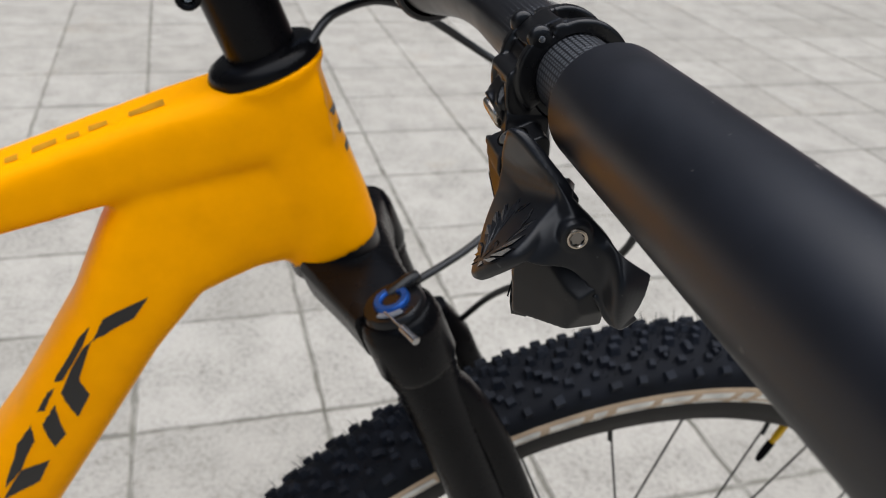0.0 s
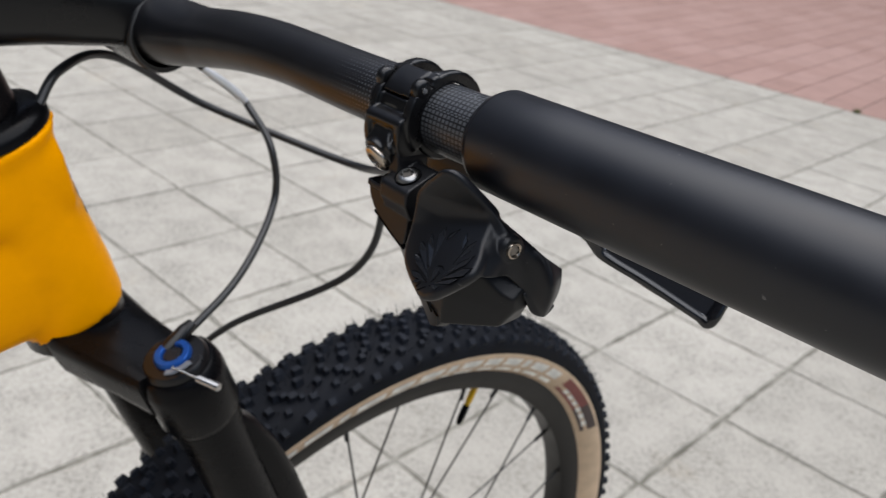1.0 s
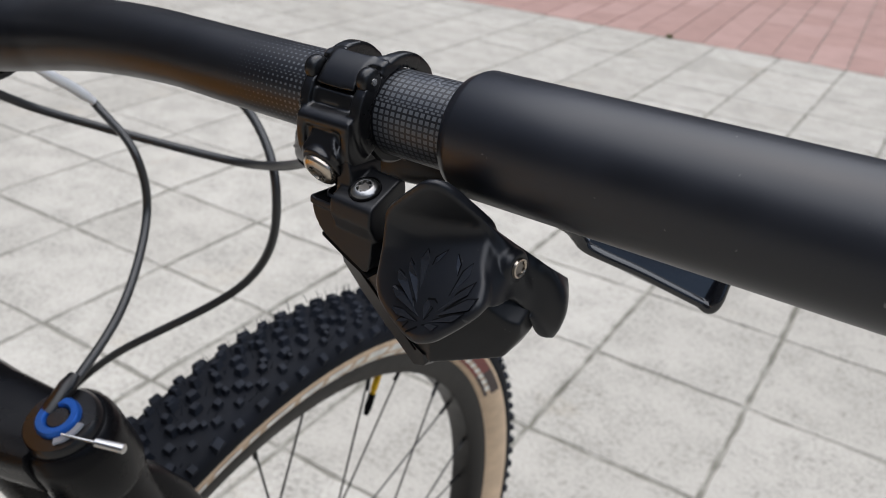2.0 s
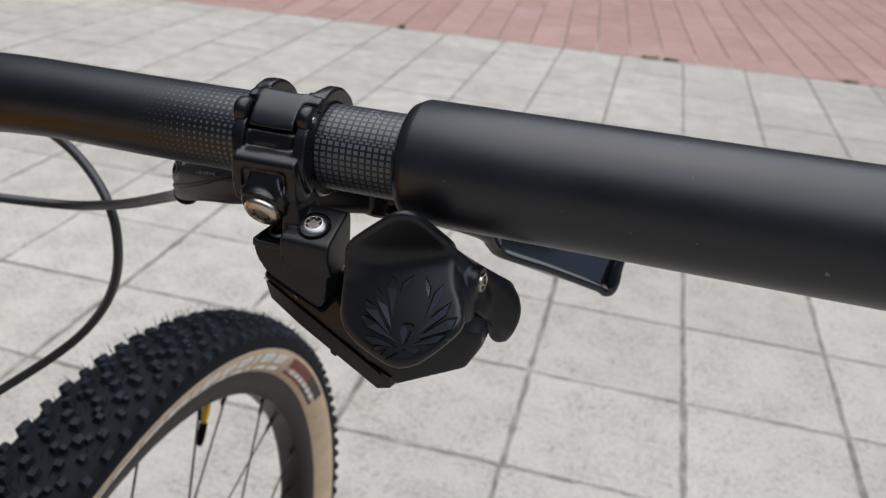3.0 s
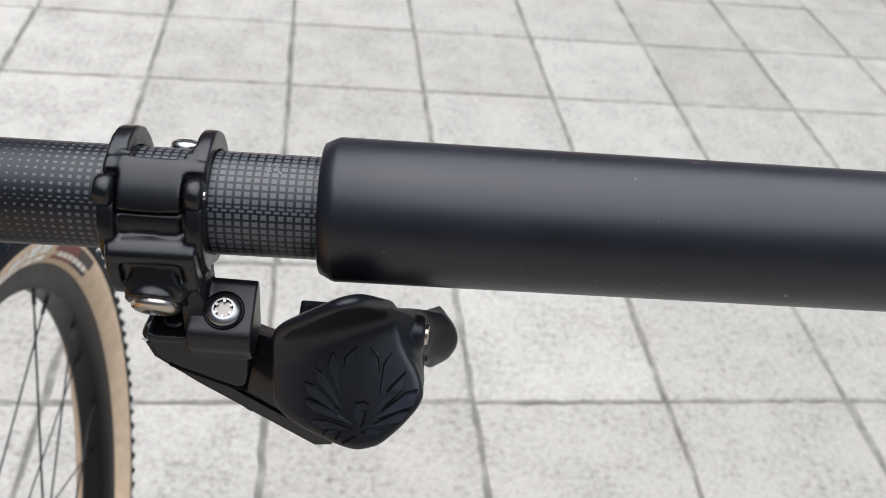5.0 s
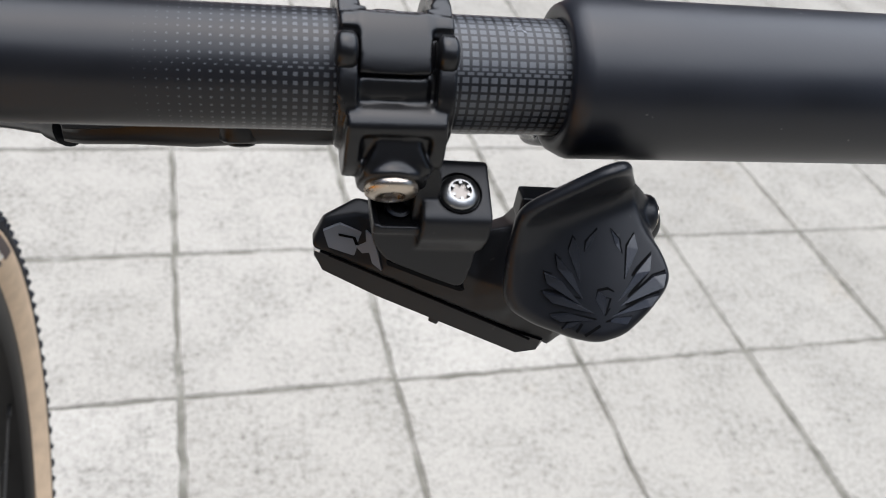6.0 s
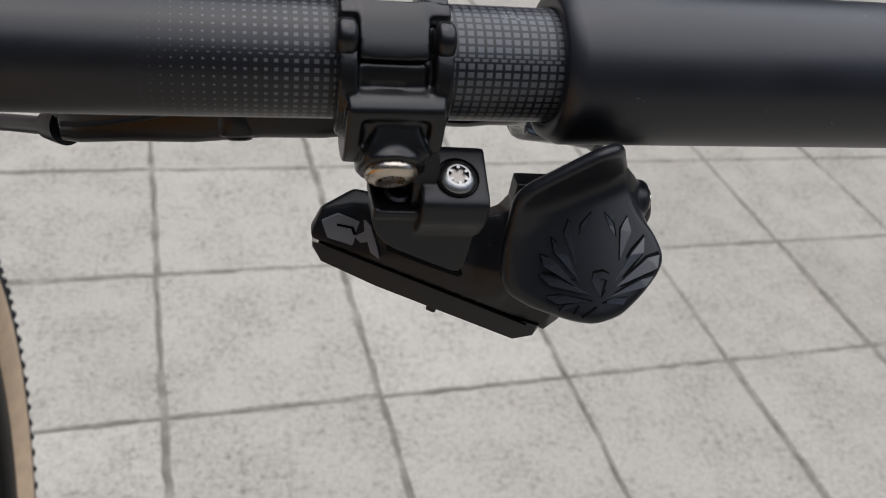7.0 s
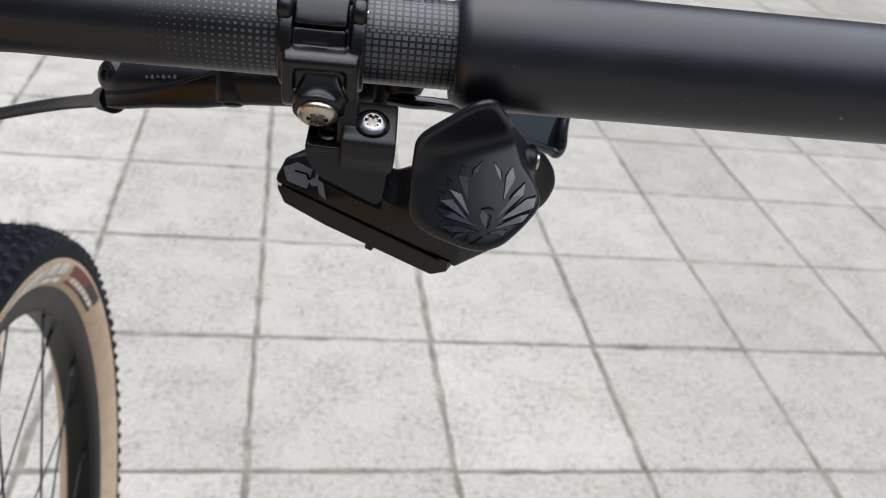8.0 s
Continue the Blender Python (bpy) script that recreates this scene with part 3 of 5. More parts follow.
# lower cover, parted from the body by a thin seam
secs = []
for x in (-0.0540, -0.0520, -0.0400, -0.0250, -0.0100, -0.0060, -0.0036):
    if x < -0.0045:
        y0, z0, drop = seam_y(x), seam_z(x), 0.0056 if x < -0.05 else 0.0067
    else:
        t = (x + 0.0049) / 0.018
        y0, z0, drop = -0.0212 + 0.0106 * t, 0.9462 + 0.0042 * t, 0.0030 * (1 - t) + 0.0008
    if x < -0.053:
        drop = 0.0020
    if x > -0.007:
        drop, y0 = (0.0040, y0 + 0.0006) if x < -0.005 else (0.0008, y0 + 0.0018)
    back = y0 + (0.0036 if x < -0.053 else 0.0062 if x < -0.051 else 0.0095)
    secs.append([Vector((x, y0 + 0.0002, z0 - 0.0003)), Vector((x, y0 + 0.0010, z0 - drop)), Vector((x, (y0 + back) / 2 + 0.0002, z0 - drop - 0.0012)), Vector((x, back, z0 - drop + 0.0010)), Vector((x, back, z0 - 0.0003))])
cover = loft(secs)
soften(cover, 0.0004, 2, 25)
part("lower_cover", cover, PLASTIC, pod, "black battery cover along the underside", 32)
part("pairing_button", box((0.0024, 0.0026, 0.0026), Matrix.Translation((-0.0268, -0.0080, 0.9416)) @ pose(0, 0, 0, 0, 8, -24), 0.0005), PLASTIC, pod, "tiny square button")
part("tail_seam", box((0.0470, 0.0004, 0.00035), Matrix.Translation((-0.0298, (seam_y(-0.0298) - 0.0002), seam_z(-0.0298) - 0.0001)) @ pose(0, 0, 0, 0, 8.13, -23.7)), GROOVE, pod, "", 0)
# a glint painted on as a pale sliver where the seam ends
for a in (Vector((-0.0536, 0.0002, 0.9533)),):
    part("seam_glint", box((0.0014, 0.0006, 0.0004), Matrix.Translation(a) @ pose(0, 0, 0, 0, 10, -20)), WHITE_PRINT, pod, "glint painted pale at the seam's end", 0)
# grey print on the tail: a hexagon and an arrow-shaped bar, plain shapes
TAIL_N = Vector((-0.10, -0.92, 0.36)).normalized()
tm = frame_of((-0.0473, -0.0002, 0.9564), TAIL_N, (0.95, -0.20, -0.14))


def on_tail(u, v, d):
    return tm @ Vector((u, v, d))


part("grey_mark", prism([(-0.0056, 0.0010), (-0.0026, 0.0034), (0.0024, 0.0030), (0.0040, 0.0004), (0.0020, -0.0026), (-0.0036, -0.0022)], on_tail, -0.0008, 0.0010, 0.0, 1), GREY_PRINT, pod, "plain grey printed mark", 0)
t2 = frame_of((-0.0412, -0.0036, 0.9568), (-0.50, -0.80, 0.32), (0.80, -0.56, -0.16))
part("grey_mark", prism([(-0.0040, 0.0028), (-0.0020, 0.0024), (0.0004, -0.0002), (0.0030, -0.0034), (0.0004, -0.0030), (-0.0012, -0.0012), (-0.0026, -0.0022), (-0.0044, -0.0016), (-0.0028, 0.0006)], lambda u, v, d: t2 @ Vector((u, v, d)), -0.0014, 0.0007, 0.0, 1), GREY_PRINT, pod, "plain grey printed mark", 0)
part("dark_stroke", prism([(-0.0024, 0.0014), (0.0013, 0.0016), (0.0024, 0.0002), (0.0018, -0.0002), (0.0009, 0.0011), (-0.0022, 0.0009)], on_tail, 0.0004, 0.00115, 0.0, 1), GROOVE, pod, "", 0)


# thumb paddle: a leaf-patterned pad that faces up, and a tab above it that leans back over it
def dish(x, z):
    """How far ahead of the bar the paddle's face lies (x, z in mm from its middle; result in metres)."""
    pad = -19.74 - 0.0384 * x + 0.7831 * z - 0.0099 * x * x + 0.0283 * x * z - 0.0021 * z * z
    tab = -12.1 + 0.384 * x - 0.656 * z
    k = max(5.0 - abs(pad - tab), 0.0) / 5.0
    return (min(pad, tab) - k * k * 1.25) / 1000


def on_paddle(x, z, out=0.0):
    return Vector((x / 1000, dish(x, z) - out, 0.976 + z / 1000))


rim = rounded([(-3.0, 19.4), (-6.2, 18.6), (-12.2, 13.2), (-17.6, 8.0), (-19.3, 5.2), (-19.4, -5.0), (-18.9, -11.8), (-16.9, -15.2), (-12.0, -17.1), (-4.5, -17.8), (0.2, -17.2), (5.0, -14.6), (9.4, -10.4), (13.0, -6.4), (13.9, -4.2), (12.4, -1.6), (8.8, 1.2), (7.2, 4.8), (5.9, 8.2), (2.4, 13.4), (-0.8, 18.2)], 1.8, 4)


def paddle_mesh():
    bm = bmesh.new()
    cx, cz = -3.0, -0.5
    rings = []
    levels = [(0.0, 0.0)] + [(0.06 * k, 0.0) for k in range(1, 15)] + [(0.885, 0.0), (0.92, -0.0001), (0.95, -0.0004), (0.98, -0.0010), (1.0, -0.0020), (0.99, -0.0032), (0.94, -0.0040), (0.5, -0.0042), (0.0, -0.0044)]
    for k, out in levels:
        ring = []
        for x, z in (rim if k else [(cx, cz)]):
            p = on_paddle(cx + (x - cx) * k, cz + (z - cz) * k, out)
            p.z += out * 0.60 * min(1.0, max(0.0, (3.0 - z) / 6.0))     # the pad is thick across its own slope
            ring.append(bm.verts.new(p))
        rings.append(ring)
    for a, b in zip(rings, rings[1:]):
        n = max(len(a), len(b))
        for i in range(n):
            j = (i + 1) % n
            if len(a) == 1:
                bm.faces.new((a[0], b[i], b[j]))
            elif len(b) == 1:
                bm.faces.new((a[j], a[i], b[0]))
            else:
                bm.faces.new((a[i], b[i], b[j], a[j]))
    return bm


def blend(p, t):
    """A point on a smooth curve through p, t from 0 to 1."""
    n = len(p) - 1
    i = min(int(t * n), n - 1)
    f = t * n - i
    a, b, c, d = p[max(i - 1, 0)], p[i], p[i + 1], p[min(i + 2, n)]
    return 0.5 * (2 * b + (c - a) * f + (2 * a - 5 * b + 4 * c - d) * f * f + (3 * b - a - 3 * c + d) * f ** 3)


def mm(*p):
    return Vector((p[0] / 1000, p[1] / 1000, p[2] / 1000))


# the paddle's side: it turns round the drum, carries the pivot eye and ends in a hook
SIDE = [
    [on_paddle(-3.5, 15.5, -0.0008), on_paddle(0.6, 10.5, -0.0008), on_paddle(4.0, 5.0, -0.0008), on_paddle(8.0, -1.4, -0.0008), on_paddle(10.6, -6.2, -0.0008)],
    [on_paddle(-1.8, 17.4, -0.0014), on_paddle(3.0, 11.2, -0.0014), on_paddle(6.2, 5.0, -0.0014), on_paddle(10.4, -1.0, -0.0014), on_paddle(12.6, -5.6, -0.0016)],
    [mm(0.4, -22.0, 991.8), mm(5.0, -15.8, 985.4), mm(8.4, -15.0, 979.4), mm(12.2, -17.0, 973.6), mm(14.0, -20.4, 968.6)],
    [mm(7.4, -11.8, 982.0), mm(11.0, -11.4, 979.2), mm(13.2, -11.6, 975.4), mm(13.4, -11.8, 971.0), mm(13.2, -12.6, 966.8)],
    [mm(12.8, -5.2, 976.0), mm(15.0, -5.4, 972.4), mm(15.6, -5.2, 967.0), mm(15.2, -5.4, 963.4), mm(14.2, -6.0, 961.0)],
    [mm(17.8, -1.8, 972.4), mm(21.0, -2.2, 968.4), mm(22.2, -3.0, 963.8), mm(21.0, -2.4, 958.0), mm(18.8, -1.0, 953.6)],
    [mm(17.6, 6.1, 967.2), mm(19.0, 5.0, 963.2), mm(19.4, 3.8, 959.4), mm(18.8, 2.8, 956.0), mm(17.6, 2.2, 952.6)],
]
NU, NV = 40, 20
sheet = [[blend([blend(col, v / NV) for col in SIDE], u / NU) for v in range(NV + 1)] for u in range(NU + 1)]
unit = paddle_mesh()
outer_v, inner_v = [], []
for i in range(NU + 1):
    oc, ic = [], []
    for j in range(NV + 1):
        p = sheet[i][j]
        k = i / NU
        n = Vector((-0.25, 1.0, -0.25)).lerp(Vector((-1.0, 0.10, -0.05)), min(1.0, k / 0.5)).lerp(Vector((-0.85, -0.50, 0.0)), max(0.0, (k - 0.75) / 0.25)).normalized()
        oc.append(unit.verts.new(p))
        t = min(1.0, max(0.0, (i / NU - 0.58) / 0.22))
        ic.append(unit.verts.new(p + n * (0.0034 + 0.0008 * t * t * (3 - 2 * t)) * (1 - 0.75 * t * (j / NV) ** 3)))
    outer_v.append(oc)
    inner_v.append(ic)
for i in range(NU):
    for j in range(NV):
        unit.faces.new((outer_v[i][j], outer_v[i + 1][j], outer_v[i + 1][j + 1], outer_v[i][j + 1]))
        unit.faces.new((inner_v[i][j + 1], inner_v[i + 1][j + 1], inner_v[i + 1][j], inner_v[i][j]))
    for j, flip in ((0, False), (NV, True)):
        q = (outer_v[i][j], inner_v[i][j], inner_v[i + 1][j], outer_v[i + 1][j])
        unit.faces.new(q[::-1] if flip else q)
for j in range(NV):
    for i, flip in ((0, True), (NU, False)):
        q = (outer_v[i][j], inner_v[i][j], inner_v[i][j + 1], outer_v[i][j + 1])
        unit.faces.new(q[::-1] if flip else q)
tube(smooth_path([mm(14.6, -6.0, 960.4), mm(15.4, -3.6, 957.4), mm(16.5, -1.6, 954.6), mm(17.9, 0.6, 954.2), mm(17.9, 3.6, 956.4)], 8), [0.0006 + 0.0007 * min(1.0, i / 12) for i in range(33)], 14, bm=unit)
eye_n = Vector((1.0, -0.10, 0.04)).normalized()
em = frame_of(Vector((0.0136, -0.0120, 0.9752)), eye_n, (0, 1, 0))
lathe([(-0.006, 0.0), (-0.006, 0.0044), (-0.0012, 0.0042), (-0.0002, 0.0036), (-0.0002, 0.0)], em, 28, bm=unit)
paddle = melt(part("thumb_paddle", unit, PADDLE, bicycle, "dished black thumb paddle of the shift pod with a hooked side arm", 0), 0.00036, 6)
# the fan of leaves on the pad: glossy facets that rise from the root to the tip and lean towards the middle, each with
# a black strip round its end, painted for the shade in a cut
def facet(points, lean):
    """A leaf of (x, z) corners, the root last; lean: its rise per millimetre away from the root across the pad."""
    root = points[-1][0]
    bm = bmesh.new()
    base = [bm.verts.new(on_paddle(*p, -0.0006)) for p in points]
    top = [bm.verts.new(on_paddle(*p, 0.00005 + abs(p[0] - root) * lean / 1000)) for p in points]
    for i in range(len(points)):
        j = (i + 1) % len(points)
        bm.faces.new((base[i], base[j], top[j], top[i]))
    bm.faces.new(top)
    part("leaf_inlay", bm, LEAF, paddle, "", 0)


def shade_line(points, width=0.38):
    """A thin black strip along (x, z) points, for the shade in a cut."""
    a, b = [], []
    for i, p in enumerate(points):
        d = (Vector(points[min(i + 1, len(points) - 1)]) - Vector(points[max(i - 1, 0)])).normalized()
        n = Vector((-d.y, d.x)) * (width / 2 if 0 < i < len(points) - 1 or len(points) == 2 else width / 4)
        a.append(tuple(Vector(p) + n))
        b.append(tuple(Vector(p) - n))
    part("leaf_line", prism(a + b[::-1], on_paddle, -0.0003, 0.00012, 0.0, 1), GROOVE, paddle, "", 0)


LEAVES = [
    [(-6.6, -0.4), (-7.4, -2.8), (-4.4, -8.2), (-5.0, -2.8)],
    [(-10.0, -3.5), (-9.3, -5.8), (-3.6, -10.8), (-6.2, -6.6)],
    [(-12.0, -6.6), (-11.3, -8.4), (-3.8, -11.8), (-8.4, -7.9)],
    [(-11.9, -10.1), (-9.9, -11.7), (-1.1, -12.6), (-7.8, -10.6)],
    [(-9.9, -14.1), (-8.0, -14.8), (-1.0, -13.5), (-6.4, -13.3)],
    [(-7.4, -16.2), (-5.4, -15.4), (-3.4, -14.1), (-6.3, -14.9)],
    [(-1.6, 0.8), (-3.9, -1.4), (-3.9, -3.0), (-2.7, -1.7)],
    [(1.3, 0.8), (2.3, -1.4), (3.6, -2.6), (3.4, -0.9)],
    [(6.1, 0.5), (4.5, -1.6), (4.3, -6.2), (6.8, -1.6)],
    [(9.3, -1.9), (6.4, -5.0), (3.0, -9.8), (9.0, -4.2)],
    [(12.0, -3.9), (9.7, -4.8), (3.4, -10.4), (11.5, -5.8)],
    [(10.6, -7.0), (8.2, -8.1), (2.0, -12.2), (9.0, -8.9)],
    [(5.5, -11.3), (2.6, -12.2), (1.0, -13.2), (4.6, -12.6)],
    [(-0.9, -8.9), (-1.3, -10.2), (0.5, -12.5), (0.8, -9.6)],
]
for tip, left, root, right in LEAVES:
    facet([right, tip, left, root], 0.09 if abs(tip[0]) > 5 else 0.11)
for line in ([(-7.4, -2.6), (-6.6, -0.3), (-6.0, -1.0)], [(-9.4, -5.4), (-10.0, -3.4), (-8.6, -4.4)], [(-11.4, -8.2), (-12.1, -6.5), (-10.2, -7.0)], [(-4.2, -10.6), (-11.0, -9.9), (-12.0, -10.1), (-10.4, -11.3)],
             [(-1.0, -13.3), (-7.6, -13.5), (-10.0, -14.1)], [(-7.4, -16.3), (-6.4, -14.9), (-4.4, -14.0)], [(-4.6, -16.2), (-3.6, -14.6)], [(-3.0, -16.4), (-0.2, -14.1)],
             [(-1.6, 0.9), (-3.9, -1.3), (-4.0, -3.0)], [(1.2, 0.9), (3.2, -0.7), (3.7, -2.7)], [(6.1, 0.6), (4.5, -1.5), (4.2, -6.3)], [(9.4, -1.8), (6.6, -4.4), (0.6, -12.4)],
             [(9.0, -4.3), (5.0, -8.6)], [(12.1, -3.8), (9.6, -4.9), (4.8, -8.8)], [(11.5, -5.9), (4.4, -10.0)], [(10.7, -6.9), (8.0, -8.2), (3.2, -11.3)],
             [(5.6, -11.3), (2.4, -12.5), (0.8, -13.3)], [(-1.2, -10.2), (-0.9, -8.8), (1.0, -8.2), (2.2, -8.5)], [(0.6, -9.7), (1.6, -9.6), (0.7, -12.3)]):
    shade_line(line)
part("eye_ring", lathe([(-0.0008, 0.0016), (0.0003, 0.0017), (0.0005, 0.0020), (0.0004, 0.0024), (-0.0004, 0.0026), (-0.0012, 0.0026)], em, 28), TITANIUM, paddle, "hollow steel pivot eye")
part("eye_hole", star(bmesh.new(), em @ Matrix.Translation((0, 0, -0.0006)), 0.0013, 0.0018, 0.0005), SOCKET, paddle, "", 0)

# ---- brake lever
def chain(rows, power=2.6, n=20):
    """A rounded body through (centre, half width ahead, half height) rows, sections across the x axis."""
    return loft([oval_ring(c, (0, 1, 0), (0, 0, 1), w, h, power, n) for c, w, h in rows])


BODY = [(-0.1118, 0.0455, 0.9568, 0.0040, 0.0042), (-0.1106, 0.0450, 0.9573, 0.0076, 0.0066), (-0.1060, 0.0433, 0.9592, 0.0090, 0.0073), (-0.0940, 0.0380, 0.9637, 0.0096, 0.0073), (-0.0800, 0.0310, 0.9680, 0.0090, 0.0071),
        (-0.0650, 0.0255, 0.9724, 0.0080, 0.0064), (-0.0520, 0.0212, 0.9748, 0.0070, 0.0060), (-0.0400, 0.0220, 0.9760, 0.0066, 0.0062), (-0.0300, 0.0235, 0.9765, 0.0058, 0.0054), (-0.0288, 0.0235, 0.9765, 0.0040, 0.0040)]
brake = part("brake_lever", chain([(r[:3], r[3], r[4]) for r in BODY], 2.9, 28), SATIN, bicycle, "black hydraulic brake lever under the bar", 40)


def on_body(x, angle, out=0.0):
    """A point on the lever body's skin: angle in degrees up from the rider's side."""
    for p, q in zip(BODY, BODY[1:]):
        if p[0] <= x <= q[0]:
            t = (x - p[0]) / (q[0] - p[0])
            y, z, w, h = (p[i] + (q[i] - p[i]) * t for i in (1, 2, 3, 4))
            c, s = math.cos(radians(angle)), math.sin(radians(angle))
            k = (abs(c) ** 2.9 + abs(s) ** 2.9) ** (-1 / 2.9)
            return Vector((x, y - c * k * w - c * out, z + s * k * h + s * out))


part("body_rib", tube(smooth_path([on_body(-0.110, 2), on_body(-0.100, 4), on_body(-0.088, 18), on_body(-0.078, 38), on_body(-0.070, 62)]), [0.0007] * 41, 8), SATIN, brake)
part("hose_collar", lathe([(0, 0.0), (0, 0.0036), (0.004, 0.0042), (0.0075, 0.0046), (0.0075, 0.0)], frame_of((-0.1152, 0.0492, 0.9500), (0.66, -0.66, 0.36)), 24), SATIN, brake)
part("screw_boss", lathe([(-0.010, 0.0), (-0.010, 0.0050), (-0.0008, 0.0046), (-0.0002, 0.0040), (-0.0002, 0.0)], frame_of((-0.1106, 0.0390, 0.9628), (-0.62, -0.72, 0.30)), 28), SATIN, brake, "", 60)
screw(brake, frame_of((-0.1106, 0.0390, 0.9628), (-0.62, -0.72, 0.30)), 0.0034, ANODISED, "black bleed screw", 0.0004, "bleed_screw")
BOSS = frame_of(Vector((-0.0700, 0.0210, 0.9656)), (0.05, -0.46, -0.88))
screw(brake, BOSS, 0.0030, ANODISED, "black pivot screw", 0.0004, "body_screw")
part("screw_boss", lathe([(-0.014, 0.0060), (-0.0050, 0.0054), (-0.0012, 0.0048), (-0.0006, 0.0040), (-0.0006, 0.0)], BOSS, 28), SATIN, brake, "", 60)
marks = bmesh.new()
for k in range(6):
    x = -0.0960 + 0.0018 * k
    add_box(marks, (0.0011, 0.0011 if k % 2 else 0.0007, 0.00012), frame_of(on_body(x, 34, 0.00002), on_body(x, 34, 0.01) - on_body(x, 34), (1, -0.45, 0)))
part("small_print", marks, FAINT_PRINT, brake, "unreadable grey print", 0)
# arm and blade rim: one rounded bar that bends down under the grip and runs on as the blade's lower lip
arm_path = smooth_path([mm(-45, 21.5, 974.0), mm(-28, 23.5, 973.2), mm(-19, 24.2, 972.0), mm(-11.7, 26.6, 971.2), mm(-4.5, 31.0, 969.0), mm(0.2, 37.0, 965.4), mm(1.9, 40.5, 961.4), mm(3.6, 42.6, 958.2), mm(8.0, 45.4, 955.8), mm(17.4, 50.8, 952.2), mm(26.0, 56.0, 948.2), mm(34.5, 61.5, 944.0), mm(37.0, 63.2, 942.8)], 8)
arm_r = [0.0040, 0.0030, 0.0023, 0.0021, 0.0023, 0.0026, 0.0024, 0.0021, 0.0019, 0.0018, 0.0018, 0.0018, 0.0018]
part("lever_arm", tube(arm_path, [arm_r[min(i // 8, 12)] + (arm_r[min(i // 8 + 1, 12)] - arm_r[min(i // 8, 12)]) * (i % 8) / 8 for i in range(len(arm_path))], 18, squash=0.9), GLOSS, brake, "glossy black lever arm")
part("pivot_boss", lathe([(-0.006, 0.0), (-0.006, 0.0056), (0.002, 0.0056), (0.0036, 0.0046), (0.0036, 0.0026), (0.0026, 0.0022), (0.0026, 0.0)], frame_of((-0.0215, 0.0228, 0.9785), (0.1, -0.5, -0.85)), 28), SATIN, brake)
part("lever_pivot", lathe([(-0.005, 0.0), (-0.006, 0.0062), (-0.005, 0.0070), (0.005, 0.0070), (0.006, 0.0062), (0.006, 0.0)], frame_of((-0.0300, 0.0265, 0.9765), (0.1, 0.05, 1)), 28), SATIN, brake)
# blade: a channel with a raised lower lip and a hooked end
BL, TL = Vector((0.0022, 0.0415, 0.9562)), Vector((0.0008, 0.0470, 0.9655))
BR, TR = Vector((0.0374, 0.0632, 0.9405)), Vector((0.0384, 0.0695, 0.9545))
BLADE_N = (BR - BL).cross(TL - BL).normalized()
if BLADE_N.y > 0:
    BLADE_N = -BLADE_N


def on_blade(u, v, d):
    """u along the blade, v up it (both 0 to 1), d metres towards the rider."""
    return BL.lerp(BR, u).lerp(TL.lerp(TR, u), v) + BLADE_N * d


part("lever_blade", prism(rounded([(0.03, 1.0), (0.02, 0.45), (0.09, 0.10), (0.5, 0.06), (0.95, 0.10), (0.99, 0.25), (1.0, 1.0)], 0.08, 4), on_blade, -0.0030, 0.0, 0.0004, 2), BLADE, brake, "glossy black channel face of the lever blade", 40)
# the highlight along the lip is put in as a bright metal line
part("blade_lip", tube(smooth_path([on_blade(*p) for p in ((0.035, 0.98, 0.0004), (0.04, 0.52, 0.0006), (0.10, 0.24, 0.0008), (0.5, 0.17, 0.0010), (0.93, 0.20, 0.0010))], 6), 0.0005, 10), LIP_SHINE, brake, "thin lip coloured as bright metal for its highlight")
part("blade_hook", tube(smooth_path([mm(34.6, 61.6, 943.9), mm(37.2, 62.8, 943.0), mm(38.4, 63.6, 945.6), mm(38.4, 66.4, 950.0), mm(38.8, 69.6, 954.6)], 6), [0.0017, 0.0018, 0.0019, 0.0020] + [0.0021] * 17 + [0.0021] * 4, 14), GLOSS, brake, "curled end of the blade")
part("hook_hole", lathe([(0, 0), (0, 0.0006), (0.0004, 0.0006), (0.0004, 0)], frame_of(mm(38.0, 61.5, 944.4), (-0.1, -0.9, 0.4)), 12), STEEL, brake, "small bright hole in the blade's end")

# ---- hoses
part("hose", tube(smooth_path([(-0.2369, -0.0644, 0.9420), (-0.2507, -0.0471, 0.9587), (-0.278, -0.0113, 0.9563), (-0.3013, 0.0502, 0.9184), (-0.2352, 0.1032, 0.8995), (-0.1900, 0.1010, 0.9090), (-0.1428, 0.0787, 0.9315), (-0.1140, 0.0482, 0.9503)], 14), 0.0023, 12), HOSE, bicycle, "black brake hose from frame to lever")
part("hose", tube(smooth_path([(-0.2810, 0.066, 0.9245), (-0.2466, 0.0634, 0.909), (-0.2408, 0.0635, 0.8772), (-0.2107, 0.0258, 0.8522), (-0.1895, -0.0220, 0.8330)], 14), 0.0021, 12), HOSE, bicycle, "black lockout cable looping to the fork")
part("hose", tube(smooth_path([(-0.2860, 0.020, 0.9620), (-0.2601, 0.0692, 0.9600), (-0.2267, 0.1105, 0.9317), (-0.192, 0.1041, 0.8937), (-0.2166, 0.105, 0.8332), (-0.2899, 0.0652, 0.7692), (-0.3450, 0.0500, 0.7080)], 14), 0.0023, 12), HOSE, bicycle, "black brake hose to the fork leg")
